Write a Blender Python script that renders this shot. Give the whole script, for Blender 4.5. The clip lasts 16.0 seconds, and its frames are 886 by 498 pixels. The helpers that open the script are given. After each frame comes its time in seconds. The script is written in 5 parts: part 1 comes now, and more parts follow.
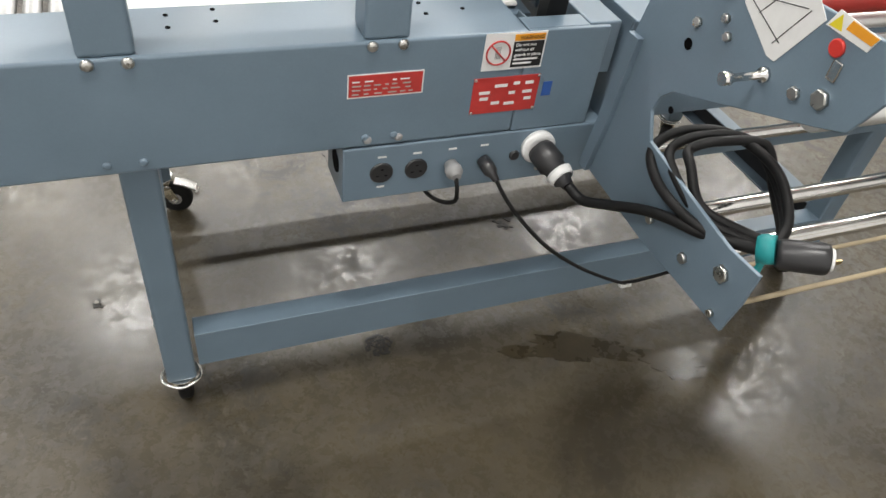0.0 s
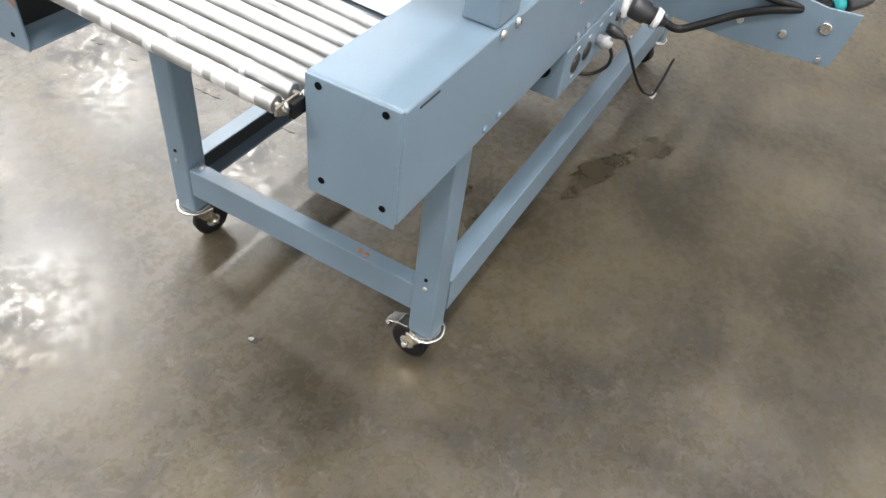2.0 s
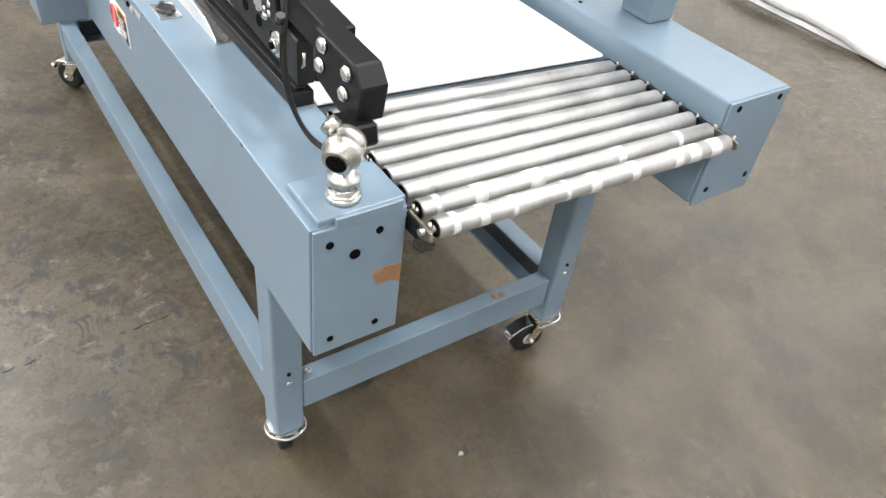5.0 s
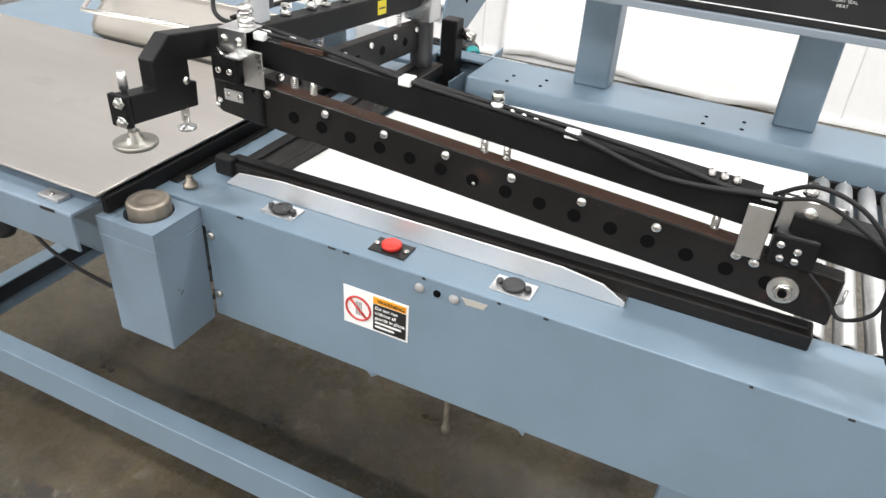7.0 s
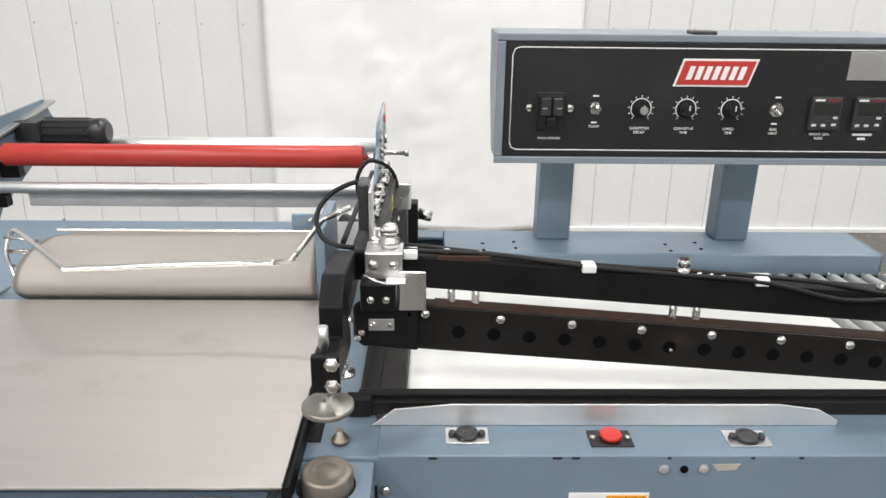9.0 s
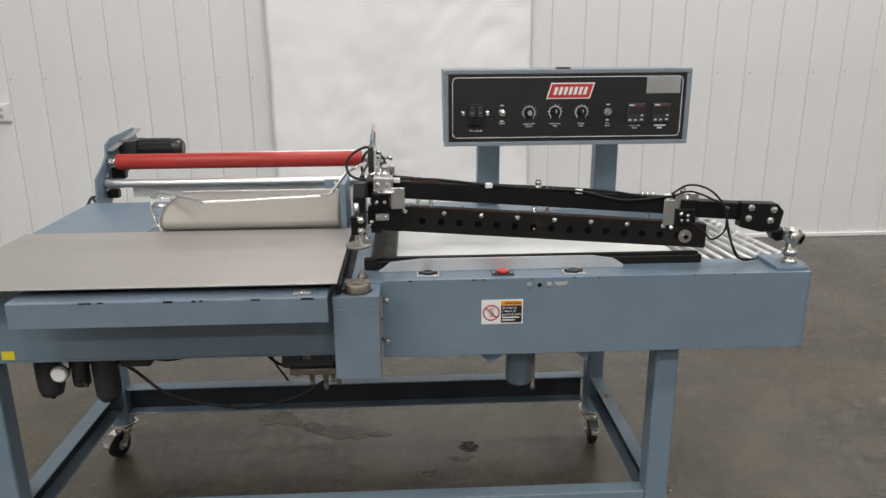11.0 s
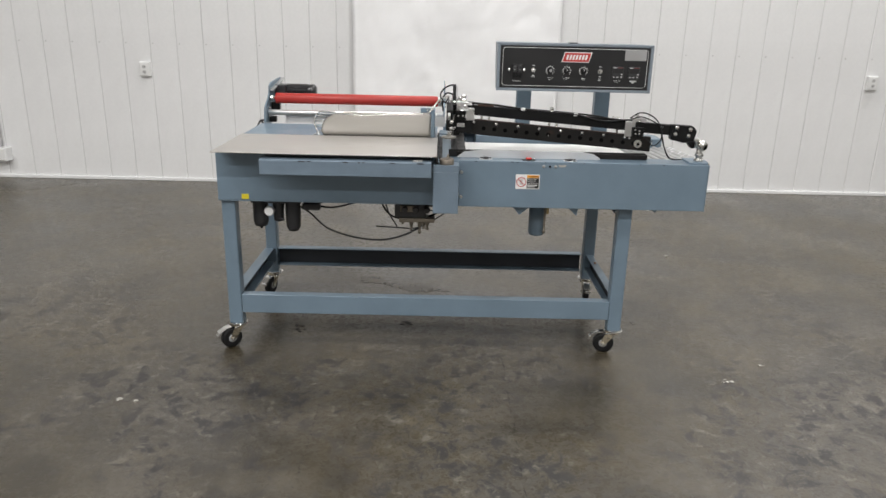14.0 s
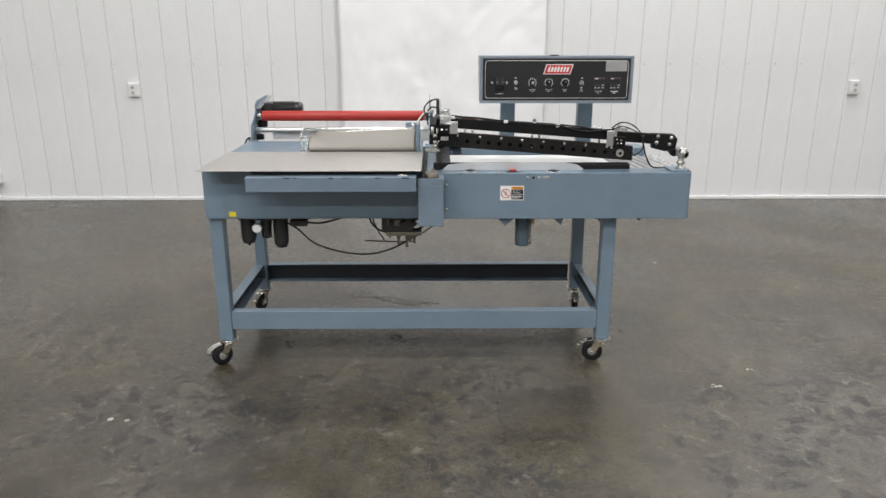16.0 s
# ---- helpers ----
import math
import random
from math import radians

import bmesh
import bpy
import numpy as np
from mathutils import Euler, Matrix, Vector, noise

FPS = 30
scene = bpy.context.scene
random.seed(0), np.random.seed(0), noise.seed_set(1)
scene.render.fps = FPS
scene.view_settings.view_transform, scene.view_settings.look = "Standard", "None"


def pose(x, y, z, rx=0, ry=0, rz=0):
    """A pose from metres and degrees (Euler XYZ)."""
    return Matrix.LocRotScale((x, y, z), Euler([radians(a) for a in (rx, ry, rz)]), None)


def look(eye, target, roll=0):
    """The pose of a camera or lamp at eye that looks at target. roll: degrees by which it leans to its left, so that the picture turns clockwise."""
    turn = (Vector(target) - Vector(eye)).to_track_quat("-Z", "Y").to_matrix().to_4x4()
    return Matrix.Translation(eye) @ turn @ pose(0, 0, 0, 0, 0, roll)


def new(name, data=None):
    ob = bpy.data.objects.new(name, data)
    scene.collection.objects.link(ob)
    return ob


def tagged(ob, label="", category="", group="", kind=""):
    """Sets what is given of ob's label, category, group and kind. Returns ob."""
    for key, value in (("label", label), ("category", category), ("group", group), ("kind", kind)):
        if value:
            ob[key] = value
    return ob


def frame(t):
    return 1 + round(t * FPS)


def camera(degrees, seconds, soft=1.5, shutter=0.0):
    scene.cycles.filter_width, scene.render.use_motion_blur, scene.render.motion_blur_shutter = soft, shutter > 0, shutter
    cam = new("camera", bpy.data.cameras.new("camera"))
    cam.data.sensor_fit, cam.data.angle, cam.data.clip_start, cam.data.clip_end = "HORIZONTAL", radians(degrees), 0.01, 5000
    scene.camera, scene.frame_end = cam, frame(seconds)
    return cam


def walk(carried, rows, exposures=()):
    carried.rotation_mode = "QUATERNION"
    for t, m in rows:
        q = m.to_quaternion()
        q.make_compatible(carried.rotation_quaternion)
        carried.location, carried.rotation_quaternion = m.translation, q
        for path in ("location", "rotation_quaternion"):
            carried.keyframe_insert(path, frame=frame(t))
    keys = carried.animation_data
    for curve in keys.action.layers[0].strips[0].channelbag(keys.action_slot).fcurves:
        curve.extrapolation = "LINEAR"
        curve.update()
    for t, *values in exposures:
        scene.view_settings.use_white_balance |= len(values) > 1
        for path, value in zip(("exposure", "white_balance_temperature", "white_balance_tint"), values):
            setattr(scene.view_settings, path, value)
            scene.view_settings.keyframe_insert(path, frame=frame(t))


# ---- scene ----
cam = camera(62.8, 16.0)
PATH = [
    (0, (1.862, 1.838, 1.428), (1.215, 0.513, 0.077), 8.8),
    (0.5, (2.146, 1.717, 1.422), (1.35, 0.527, 0.025), 10.2),
    (1, (2.489, 1.648, 1.443), (1.506, 0.617, 0.04), 9.2),
    (1.5, (2.693, 1.476, 1.413), (1.576, 0.621, -0.009), 7.0),
    (2, (2.879, 1.221, 1.41), (1.577, 0.646, 0.005), 8.7),
    (2.5, (3.087, 0.982, 1.429), (1.63, 0.761, 0.077), 10.1),
    (3, (3.067, 0.698, 1.385), (1.623, 0.529, 0.011), 3.0),
    (3.5, (3.047, 0.414, 1.385), (1.588, 0.573, 0.026), 8.5),
    (6, (2.39, -0.49, 1.42), (1.401, 0.728, 0.18), 4.5),
    (6.5, (2.144, -0.557, 1.421), (1.232, 0.813, 0.284), 5.5),
    (7, (1.869, -0.671, 1.426), (1.186, 0.862, 0.337), 3.7),
    (7.5, (1.657, -0.693, 1.433), (1.139, 0.958, 0.429), 3.8),
    (8, (1.463, -0.632, 1.425), (1.055, 1.089, 0.491), 2.5),
    (8.5, (1.318, -0.651, 1.432), (1.11, 1.176, 0.646), 1.9),
    (9, (1.252, -0.736, 1.439), (1.291, 1.139, 0.746), 0.7),
    (9.5, (1.297, -0.912, 1.444), (1.381, 0.988, 0.824), 0.8),
    (12, (1.209, -2.149, 1.453), (1.301, -0.23, 0.898), -1.0),
    (12.5, (1.188, -2.408, 1.456), (1.28, -0.499, 0.866), -0.3),
    (13, (1.182, -2.668, 1.453), (1.215, -0.763, 0.843), 1.3),
    (13.5, (1.117, -2.863, 1.454), (1.128, -0.958, 0.846), 1.5),
    (14, (1.119, -2.978, 1.459), (1.126, -1.072, 0.853), 1.3),
    (14.5, (1.141, -2.988, 1.453), (1.14, -1.084, 0.84), -0.4),
    (15, (1.136, -2.996, 1.451), (1.13, -1.101, 0.813), -2.1),
    (15.5, (1.136, -3.003, 1.454), (1.128, -1.102, 0.832), -0.8),
    (16, (1.154, -3.002, 1.467), (1.174, -1.086, 0.894), -0.0),
]
EXPOSURES = [(0.0, 0.45, 6700, 9), (0.5, 0.52, 6800, 9), (1.0, 0.88, 6850, 10), (1.5, 1.15, 6650, 10), (2.0, 1.24, 6450, 10), (2.5, 1.28, 6400, 10), (3.0, 1.22, 6350, 10), (3.5, 1.18, 6350, 10), (6.0, 1.03, 6600, 10), (6.5, 0.88, 6500, 10), (7.0, 0.8, 6500, 10), (8.0, 0.5, 6500, 10), (8.5, 0.43, 6500, 10), (9.0, 0.35, 6550, 10), (9.5, 0.2, 6550, 10), (12.0, -0.22, 6650, 10), (12.5, -0.18, 6650, 10), (13.0, -0.06, 6600, 10), (14.0, 0.06, 6550, 10), (15.0, 0.1, 6500, 10), (16.0, 0.12, 6450, 10)]
walk(cam, [(t, look(eye, target, roll)) for t, eye, target, roll in PATH], EXPOSURES)

# ---- world and lamps ----
world = bpy.data.worlds.new("hall_air")
scene.world = world
world.use_nodes = True
world.node_tree.nodes["Background"].inputs[0].default_value = (0.9, 0.95, 1.0, 1)
world.node_tree.nodes["Background"].inputs[1].default_value = 0.02

CEILING_Z = 6.0
# Rows follow floor reflections and continue them; the last two are added rear fill.
LAMP_SPOTS = [(-6.6, -5.2), (-3.5, -5.15), (-0.1, -5.2), (2.6, -5.2), (5.8, -5.2), (-3.9, -8.35), (-1.25, -8.4), (1.0, -8.35), (4.0, -8.4),
              (-4.4, -2.0), (-1.35, -2.0), (5.4, -2.0), (1.7, 1.75), (5.0, 2.4)]
LAMP_WATTS = 92
for lx, ly in LAMP_SPOTS:
    lamp_data = bpy.data.lights.new("hall_lamp", "AREA")
    lamp_data.shape, lamp_data.size, lamp_data.size_y = "RECTANGLE", 0.95, 0.42
    lamp_data.energy, lamp_data.color = LAMP_WATTS, (1.0, 0.992, 0.985)
    lamp = new("hall_lamp", lamp_data)
    lamp.location = (lx, ly, CEILING_Z - 0.235)


# ---- materials ----
def node(nt, kind, data_type="", blend_type="", operation="", **values):
    n = nt.nodes.new(kind)
    if data_type:
        n.data_type = data_type
    if blend_type:
        n.blend_type = blend_type
    if operation:
        n.operation = operation
    for key, value in values.items():
        n.inputs[key].default_value = value
    return n


def ramp(nt, source, stops):
    r = nt.nodes.new("ShaderNodeValToRGB")
    while len(r.color_ramp.elements) < len(stops):
        r.color_ramp.elements.new(0.5)
    for e, (at, col) in zip(r.color_ramp.elements, stops):
        e.position, e.color = at, (*col, 1) if len(col) == 3 else col
    nt.links.new(source, r.inputs["Fac"])
    return r.outputs["Color"]


def grey(v):
    return (v, v, v)


def material(name, color, rough=0.5, metal=0.0, fine=120.0, coarse=5.0, vary=0.12, rough_vary=0.1, bump=0.05,
             specular=0.5, stretch=(1, 1, 1), stain=None, stain_at=(0.62, 0.72), stain_scale=9.0):
    """A surface with coarse and fine variation of colour, gloss and relief, in metres."""
    m = bpy.data.materials.new(name)
    m.use_nodes = True
    nt = m.node_tree
    bsdf = nt.nodes["Principled BSDF"]
    bsdf.inputs["Metallic"].default_value = metal
    bsdf.inputs["Specular IOR Level"].default_value = specular
    coord = node(nt, "ShaderNodeTexCoord")
    mapping = node(nt, "ShaderNodeMapping")
    mapping.inputs["Scale"].default_value = stretch
    nt.links.new(coord.outputs["Object"], mapping.inputs["Vector"])
    big = node(nt, "ShaderNodeTexNoise", Scale=coarse, Detail=5.0, Roughness=0.6)
    small = node(nt, "ShaderNodeTexNoise", Scale=fine, Detail=3.0, Roughness=0.6)
    for n in (big, small):
        nt.links.new(mapping.outputs["Vector"], n.inputs["Vector"])
    lo = tuple(c * (1 - vary) for c in color)
    hi = tuple(min(1, c * (1 + vary)) for c in color)
    tone = ramp(nt, big.outputs["Fac"], [(0.3, lo), (0.7, hi)])
    mix = node(nt, "ShaderNodeMix", data_type="RGBA", blend_type="MULTIPLY")
    mix.inputs[0].default_value = 1.0
    nt.links.new(tone, mix.inputs[6])
    nt.links.new(ramp(nt, small.outputs["Fac"], [(0.3, grey(1 - vary * 0.6)), (0.7, grey(1.0))]), mix.inputs[7])
    colour = mix.outputs[2]
    if stain:
        spots = node(nt, "ShaderNodeTexNoise", Scale=stain_scale, Detail=8.0, Roughness=0.65)
        nt.links.new(coord.outputs["Object"], spots.inputs["Vector"])
        mask = ramp(nt, spots.outputs["Fac"], [(stain_at[0], grey(0)), (stain_at[1], grey(1))])
        over = node(nt, "ShaderNodeMix", data_type="RGBA")
        over.inputs[7].default_value = (*stain, 1)
        nt.links.new(mask, over.inputs[0])
        nt.links.new(colour, over.inputs[6])
        colour = over.outputs[2]
    nt.links.new(colour, bsdf.inputs["Base Color"])
    nt.links.new(ramp(nt, big.outputs["Fac"], [(0.3, grey(max(0.02, rough - rough_vary))), (0.7, grey(min(1, rough + rough_vary)))]), bsdf.inputs["Roughness"])
    if bump:
        relief = node(nt, "ShaderNodeBump", Strength=bump, Distance=0.002)
        nt.links.new(small.outputs["Fac"], relief.inputs["Height"])
        nt.links.new(relief.outputs["Normal"], bsdf.inputs["Normal"])
    return m


def glow(name, color, strength):
    m = bpy.data.materials.new(name)
    m.use_nodes = True
    bsdf = m.node_tree.nodes["Principled BSDF"]
    bsdf.inputs["Base Color"].default_value = (*color, 1)
    bsdf.inputs["Emission Color"].default_value = (*color, 1)
    bsdf.inputs["Emission Strength"].default_value = strength
    return m


def concrete():
    """Polished, worn concrete: brown clouds, grey bloom, dark abraded scuffs, broken gloss."""
    m = bpy.data.materials.new("polished_concrete")
    m.use_nodes = True
    nt = m.node_tree
    bsdf = nt.nodes["Principled BSDF"]
    coord = node(nt, "ShaderNodeTexCoord")
    cloud = node(nt, "ShaderNodeTexNoise", Scale=0.5, Detail=6.0, Roughness=0.62)
    patch = node(nt, "ShaderNodeTexNoise", Scale=2.2, Detail=9.0, Roughness=0.66, Distortion=0.4)
    grain = node(nt, "ShaderNodeTexNoise", Scale=70.0, Detail=4.0, Roughness=0.7)
    scuff = node(nt, "ShaderNodeTexNoise", Scale=10.0, Detail=12.0, Roughness=0.78, Distortion=0.5)
    area = node(nt, "ShaderNodeTexNoise", Scale=1.15, Detail=4.0, Roughness=0.6)
    wear = node(nt, "ShaderNodeTexNoise", Scale=24.0, Detail=6.0, Roughness=0.7, Distortion=0.3)
    for n in (cloud, patch, grain, scuff, area, wear):
        nt.links.new(coord.outputs["Object"], n.inputs["Vector"])

    def times(a, b):
        x = node(nt, "ShaderNodeMix", data_type="RGBA", blend_type="MULTIPLY")
        x.inputs[0].default_value = 1.0
        nt.links.new(a, x.inputs[6])
        nt.links.new(b, x.inputs[7])
        return x.outputs[2]

    def product(a, b):
        x = node(nt, "ShaderNodeMath", operation="MULTIPLY")
        nt.links.new(a, x.inputs[0])
        nt.links.new(b, x.inputs[1])
        return x.outputs[0]

    def over(a, colour, mask):
        x = node(nt, "ShaderNodeMix", data_type="RGBA")
        x.inputs[7].default_value = (*colour, 1)
        nt.links.new(a, x.inputs[6])
        nt.links.new(mask, x.inputs[0])
        return x.outputs[2]

    base_c = ramp(nt, cloud.outputs["Fac"], [(0.36, (0.056, 0.043, 0.021)), (0.5, (0.069, 0.056, 0.034)), (0.64, (0.08, 0.07, 0.055))])
    c = times(base_c, ramp(nt, patch.outputs["Fac"], [(0.34, grey(0.55)), (0.5, grey(1.0)), (0.66, grey(1.5))]))
    c = times(c, ramp(nt, grain.outputs["Fac"], [(0.3, grey(0.84)), (0.7, grey(1.0))]))
    # brightness balance put into the colour: darker towards the front; scuffs thicken there too
    place = node(nt, "ShaderNodeNewGeometry")
    split = node(nt, "ShaderNodeSeparateXYZ")
    nt.links.new(place.outputs["Position"], split.inputs["Vector"])
    front_range = node(nt, "ShaderNodeMapRange")
    for key, value in (("From Min", 1.1), ("From Max", -0.3), ("To Min", 0.45), ("To Max", 1.0)):
        front_range.inputs[key].default_value = value
    nt.links.new(split.outputs["Y"], front_range.inputs["Value"])
    frontness = front_range.outputs["Result"]
    c = times(c, ramp(nt, frontness, [(0.45, grey(1.0)), (1.0, grey(0.94))]))
    gathered = product(ramp(nt, area.outputs["Fac"], [(0.44, grey(0.06)), (0.55, grey(1.0))]), frontness)
    scuffs = product(ramp(nt, scuff.outputs["Fac"], [(0.515, grey(0)), (0.555, grey(0.75))]), gathered)
    worn = product(ramp(nt, wear.outputs["Fac"], [(0.5, grey(0)), (0.55, grey(1))]), ramp(nt, area.outputs["Fac"], [(0.4, grey(0.2)), (0.58, grey(1.0))]))
    c = over(c, (0.05, 0.044, 0.038), product(product(worn, frontness), ramp(nt, area.outputs["Fac"], [(0.4, grey(0.2)), (0.6, grey(0.6))])))
    c = over(c, (0.025, 0.0245, 0.028), scuffs)
    flecks = node(nt, "ShaderNodeTexNoise", Scale=16.0, Detail=7.0, Roughness=0.72, Distortion=0.5)
    nt.links.new(coord.outputs["Object"], flecks.inputs["Vector"])
    c = over(c, (0.17, 0.155, 0.125), product(ramp(nt, flecks.outputs["Fac"], [(0.57, grey(0)), (0.64, grey(0.7))]), gathered))
    specks = node(nt, "ShaderNodeTexNoise", Scale=38.0, Detail=2.0, Roughness=0.5)
    nt.links.new(coord.outputs["Object"], specks.inputs["Vector"])
    c = over(c, (0.02, 0.018, 0.017), ramp(nt, specks.outputs["Fac"], [(0.735, grey(0)), (0.765, grey(0.9))]))
    nt.links.new(c, bsdf.inputs["Base Color"])
    nt.links.new(ramp(nt, patch.outputs["Fac"], [(0.3, grey(0.38)), (0.7, grey(0.52))]), bsdf.inputs["Roughness"])
    gloss = ramp(nt, patch.outputs["Fac"], [(0.3, grey(0.16)), (0.52, grey(0.21)), (0.72, grey(0.27))])
    gloss = over(gloss, grey(0.5), worn)
    gloss = over(gloss, grey(0.5), scuffs)
    pits = node(nt, "ShaderNodeTexNoise", Scale=34.0, Detail=12.0, Roughness=0.8, Distortion=0.35)
    nt.links.new(coord.outputs["Object"], pits.inputs["Vector"])
    rubbed = product(ramp(nt, pits.outputs["Fac"], [(0.49, grey(0)), (0.53, grey(1))]), ramp(nt, area.outputs["Fac"], [(0.4, grey(0.35)), (0.56, grey(1.0))]))
    gloss = over(gloss, grey(0.42), rubbed)
    sheen = over(ramp(nt, pits.outputs["Fac"], [(0.42, grey(0.85)), (0.5, grey(0.74))]), grey(0.4), rubbed)
    sheen = over(sheen, grey(0.05), scuffs)
    nt.links.new(sheen, bsdf.inputs["Coat Weight"])
    nt.links.new(gloss, bsdf.inputs["Coat Roughness"])
    relief = node(nt, "ShaderNodeBump", Strength=0.05, Distance=0.001)
    nt.links.new(pits.outputs["Fac"], relief.inputs["Height"])
    nt.links.new(relief.outputs["Normal"], bsdf.inputs["Normal"])
    bsdf.inputs["Specular IOR Level"].default_value = 0.36
    return m


M_FLOOR = concrete()
M_WALL = material("white_steel_cladding", (0.82, 0.82, 0.82), 0.42, vary=0.05, coarse=1.3, fine=40, bump=0.02,
                  stain=(0.6, 0.59, 0.56), stain_at=(0.66, 0.8), stain_scale=2.2)
M_SEAM = material("cladding_joint", (0.62, 0.62, 0.61), 0.6, vary=0.15, coarse=3)
M_SHEET = material("white_plastic_sheeting", (0.95, 0.95, 0.955), 0.38, vary=0.04, coarse=2.0, bump=0.02)
M_HALL = material("white_hall_wall", (0.78, 0.78, 0.77), 0.6, coarse=1.0, bump=0.0)
M_CEIL = material("white_ceiling_liner", (0.75, 0.75, 0.75), 0.7, coarse=1.0, bump=0.0)
M_BLUE = material("blue_grey_enamel", (0.152, 0.211, 0.266), 0.36, vary=0.07, coarse=7, fine=260, bump=0.05, rough_vary=0.07,
                  stain=(0.12, 0.15, 0.175), stain_at=(0.66, 0.78), stain_scale=14)
M_BEZEL = material("grey_blue_enamel", (0.2, 0.235, 0.272), 0.38, vary=0.06, coarse=8, fine=220, bump=0.04)
M_BLUE_D = material("blue_grey_enamel_scuffed", (0.15, 0.2, 0.252), 0.42, vary=0.1, coarse=9, fine=200, bump=0.07,
                    stain=(0.05, 0.052, 0.055), stain_at=(0.66, 0.7), stain_scale=22)
M_BLACK = material("black_anodised_bar", (0.009, 0.009, 0.0095), 0.42, vary=0.3, coarse=12, fine=200, bump=0.04, specular=0.18)
M_JAW = material("scorched_black_jaw", (0.009, 0.008, 0.0075), 0.46, vary=0.3, coarse=14, fine=150, bump=0.08, specular=0.3,
                 stain=(0.03, 0.016, 0.011), stain_at=(0.6, 0.75), stain_scale=16)
M_RUBBER = material("black_rubber", (0.008, 0.008, 0.0085), 0.55, vary=0.2, bump=0.06, specular=0.3)
# near-black tone gives solid discs the shade of holes, slots and bores
M_HOLE = material("dark_hole", (0.004, 0.004, 0.0045), 0.9, bump=0, specular=0.05)
M_STEEL = material("brushed_stainless_sheet", (0.64, 0.612, 0.58), 0.46, 1.0, fine=90, coarse=3, vary=0.06, rough_vary=0.07, bump=0.03, stretch=(0.06, 1.0, 1.0),
                   stain=(0.47, 0.43, 0.38), stain_at=(0.6, 0.8), stain_scale=5)
M_SATIN = material("satin_stainless_sheet", (0.32, 0.302, 0.278), 0.62, 1.0, fine=90, coarse=4, vary=0.05, rough_vary=0.05, bump=0.02, stretch=(0.06, 1.0, 1.0))
M_ALU = material("milled_aluminium", (0.7, 0.7, 0.7), 0.3, 1.0, fine=150, coarse=8, vary=0.08, bump=0.03)
M_ALUT = material("drawn_aluminium_tube", (0.88, 0.88, 0.875), 0.5, 1.0, fine=120, coarse=6, vary=0.06, bump=0.02, stretch=(0.1, 1, 1))
M_GUARD = material("satin_aluminium", (0.82, 0.82, 0.825), 0.6, 1.0, fine=120, coarse=6, vary=0.05, bump=0.02)
M_ROLLER = material("zinc_plated_roller", (0.54, 0.54, 0.535), 0.52, 1.0, fine=90, coarse=14, vary=0.16, rough_vary=0.08, bump=0.04, stretch=(1.0, 1.0, 1.0),
                    stain=(0.3, 0.3, 0.3), stain_at=(0.62, 0.75), stain_scale=20)
M_CHROME = material("bright_chrome", (0.78, 0.77, 0.75), 0.16, 1.0, fine=120, coarse=20, vary=0.08, rough_vary=0.06, bump=0.02)
M_ZINC = material("zinc_bolt", (0.62, 0.61, 0.58), 0.3, 1.0, vary=0.1, coarse=40, bump=0.05)
M_BRASSY = material("yellow_zinc_bracket", (0.6, 0.54, 0.42), 0.28, 1.0, vary=0.15, coarse=30, bump=0.05)
M_BELT = material("white_belt", (0.82, 0.82, 0.80), 0.5, vary=0.04, coarse=6, bump=0.04)
M_RED = material("red_rubber_cover", (0.43, 0.035, 0.028), 0.42, vary=0.1, coarse=10, fine=200, bump=0.06)
M_REDP = material("red_label", (0.5, 0.04, 0.035), 0.45, vary=0.1, coarse=30, bump=0.01)
M_WHITEP = material("white_label", (0.78, 0.78, 0.77), 0.45, vary=0.05, coarse=20, bump=0.01)
M_ORANGE = material("orange_label", (0.8, 0.33, 0.02), 0.45, vary=0.05, bump=0.01)
M_YELLOW = material("yellow_label", (0.75, 0.62, 0.03), 0.45, vary=0.06, bump=0.01)
M_DIMRED = material("dim_red_print", (0.16, 0.03, 0.035), 0.45, vary=0.1, bump=0.01)
M_BLUEP = material("blue_sticker", (0.03, 0.1, 0.35), 0.45, vary=0.06, bump=0.01)
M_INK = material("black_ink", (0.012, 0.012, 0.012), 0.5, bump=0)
M_FACE = material("black_panel_laminate", (0.014, 0.014, 0.015), 0.4, vary=0.15, coarse=6, bump=0.02)
M_SILVERP = material("silver_plate", (0.5, 0.5, 0.5), 0.42, 0.8, vary=0.06, coarse=8, bump=0.02)
M_PLASTIC = material("dark_plastic", (0.03, 0.03, 0.032), 0.35, vary=0.15, bump=0.02)
M_GREYP = material("grey_plastic", (0.33, 0.33, 0.33), 0.45, vary=0.08, bump=0.02)
M_LIGHTP = material("light_grey_plastic", (0.55, 0.55, 0.54), 0.45, vary=0.06, bump=0.02)
M_REDBTN = material("red_button", (0.62, 0.04, 0.03), 0.32, vary=0.08, bump=0.01)
M_TEAL = material("teal_strap", (0.02, 0.33, 0.34), 0.5, vary=0.1, bump=0.04)
M_BRASS = material("brass_fitting", (0.45, 0.36, 0.2), 0.32, 1.0, vary=0.12, coarse=30, bump=0.04)
M_OLDZ = material("dull_zinc", (0.25, 0.22, 0.18), 0.45, 0.8, vary=0.2, coarse=60, bump=0.05)
M_FOOT = material("tarnished_disc", (0.3, 0.29, 0.26), 0.42, 0.75, vary=0.15, coarse=40, bump=0.05)
M_STOP = material("brown_worn_steel", (0.27, 0.235, 0.195), 0.46, 0.8, vary=0.2, coarse=30, bump=0.05, stretch=(1, 1, 0.2))
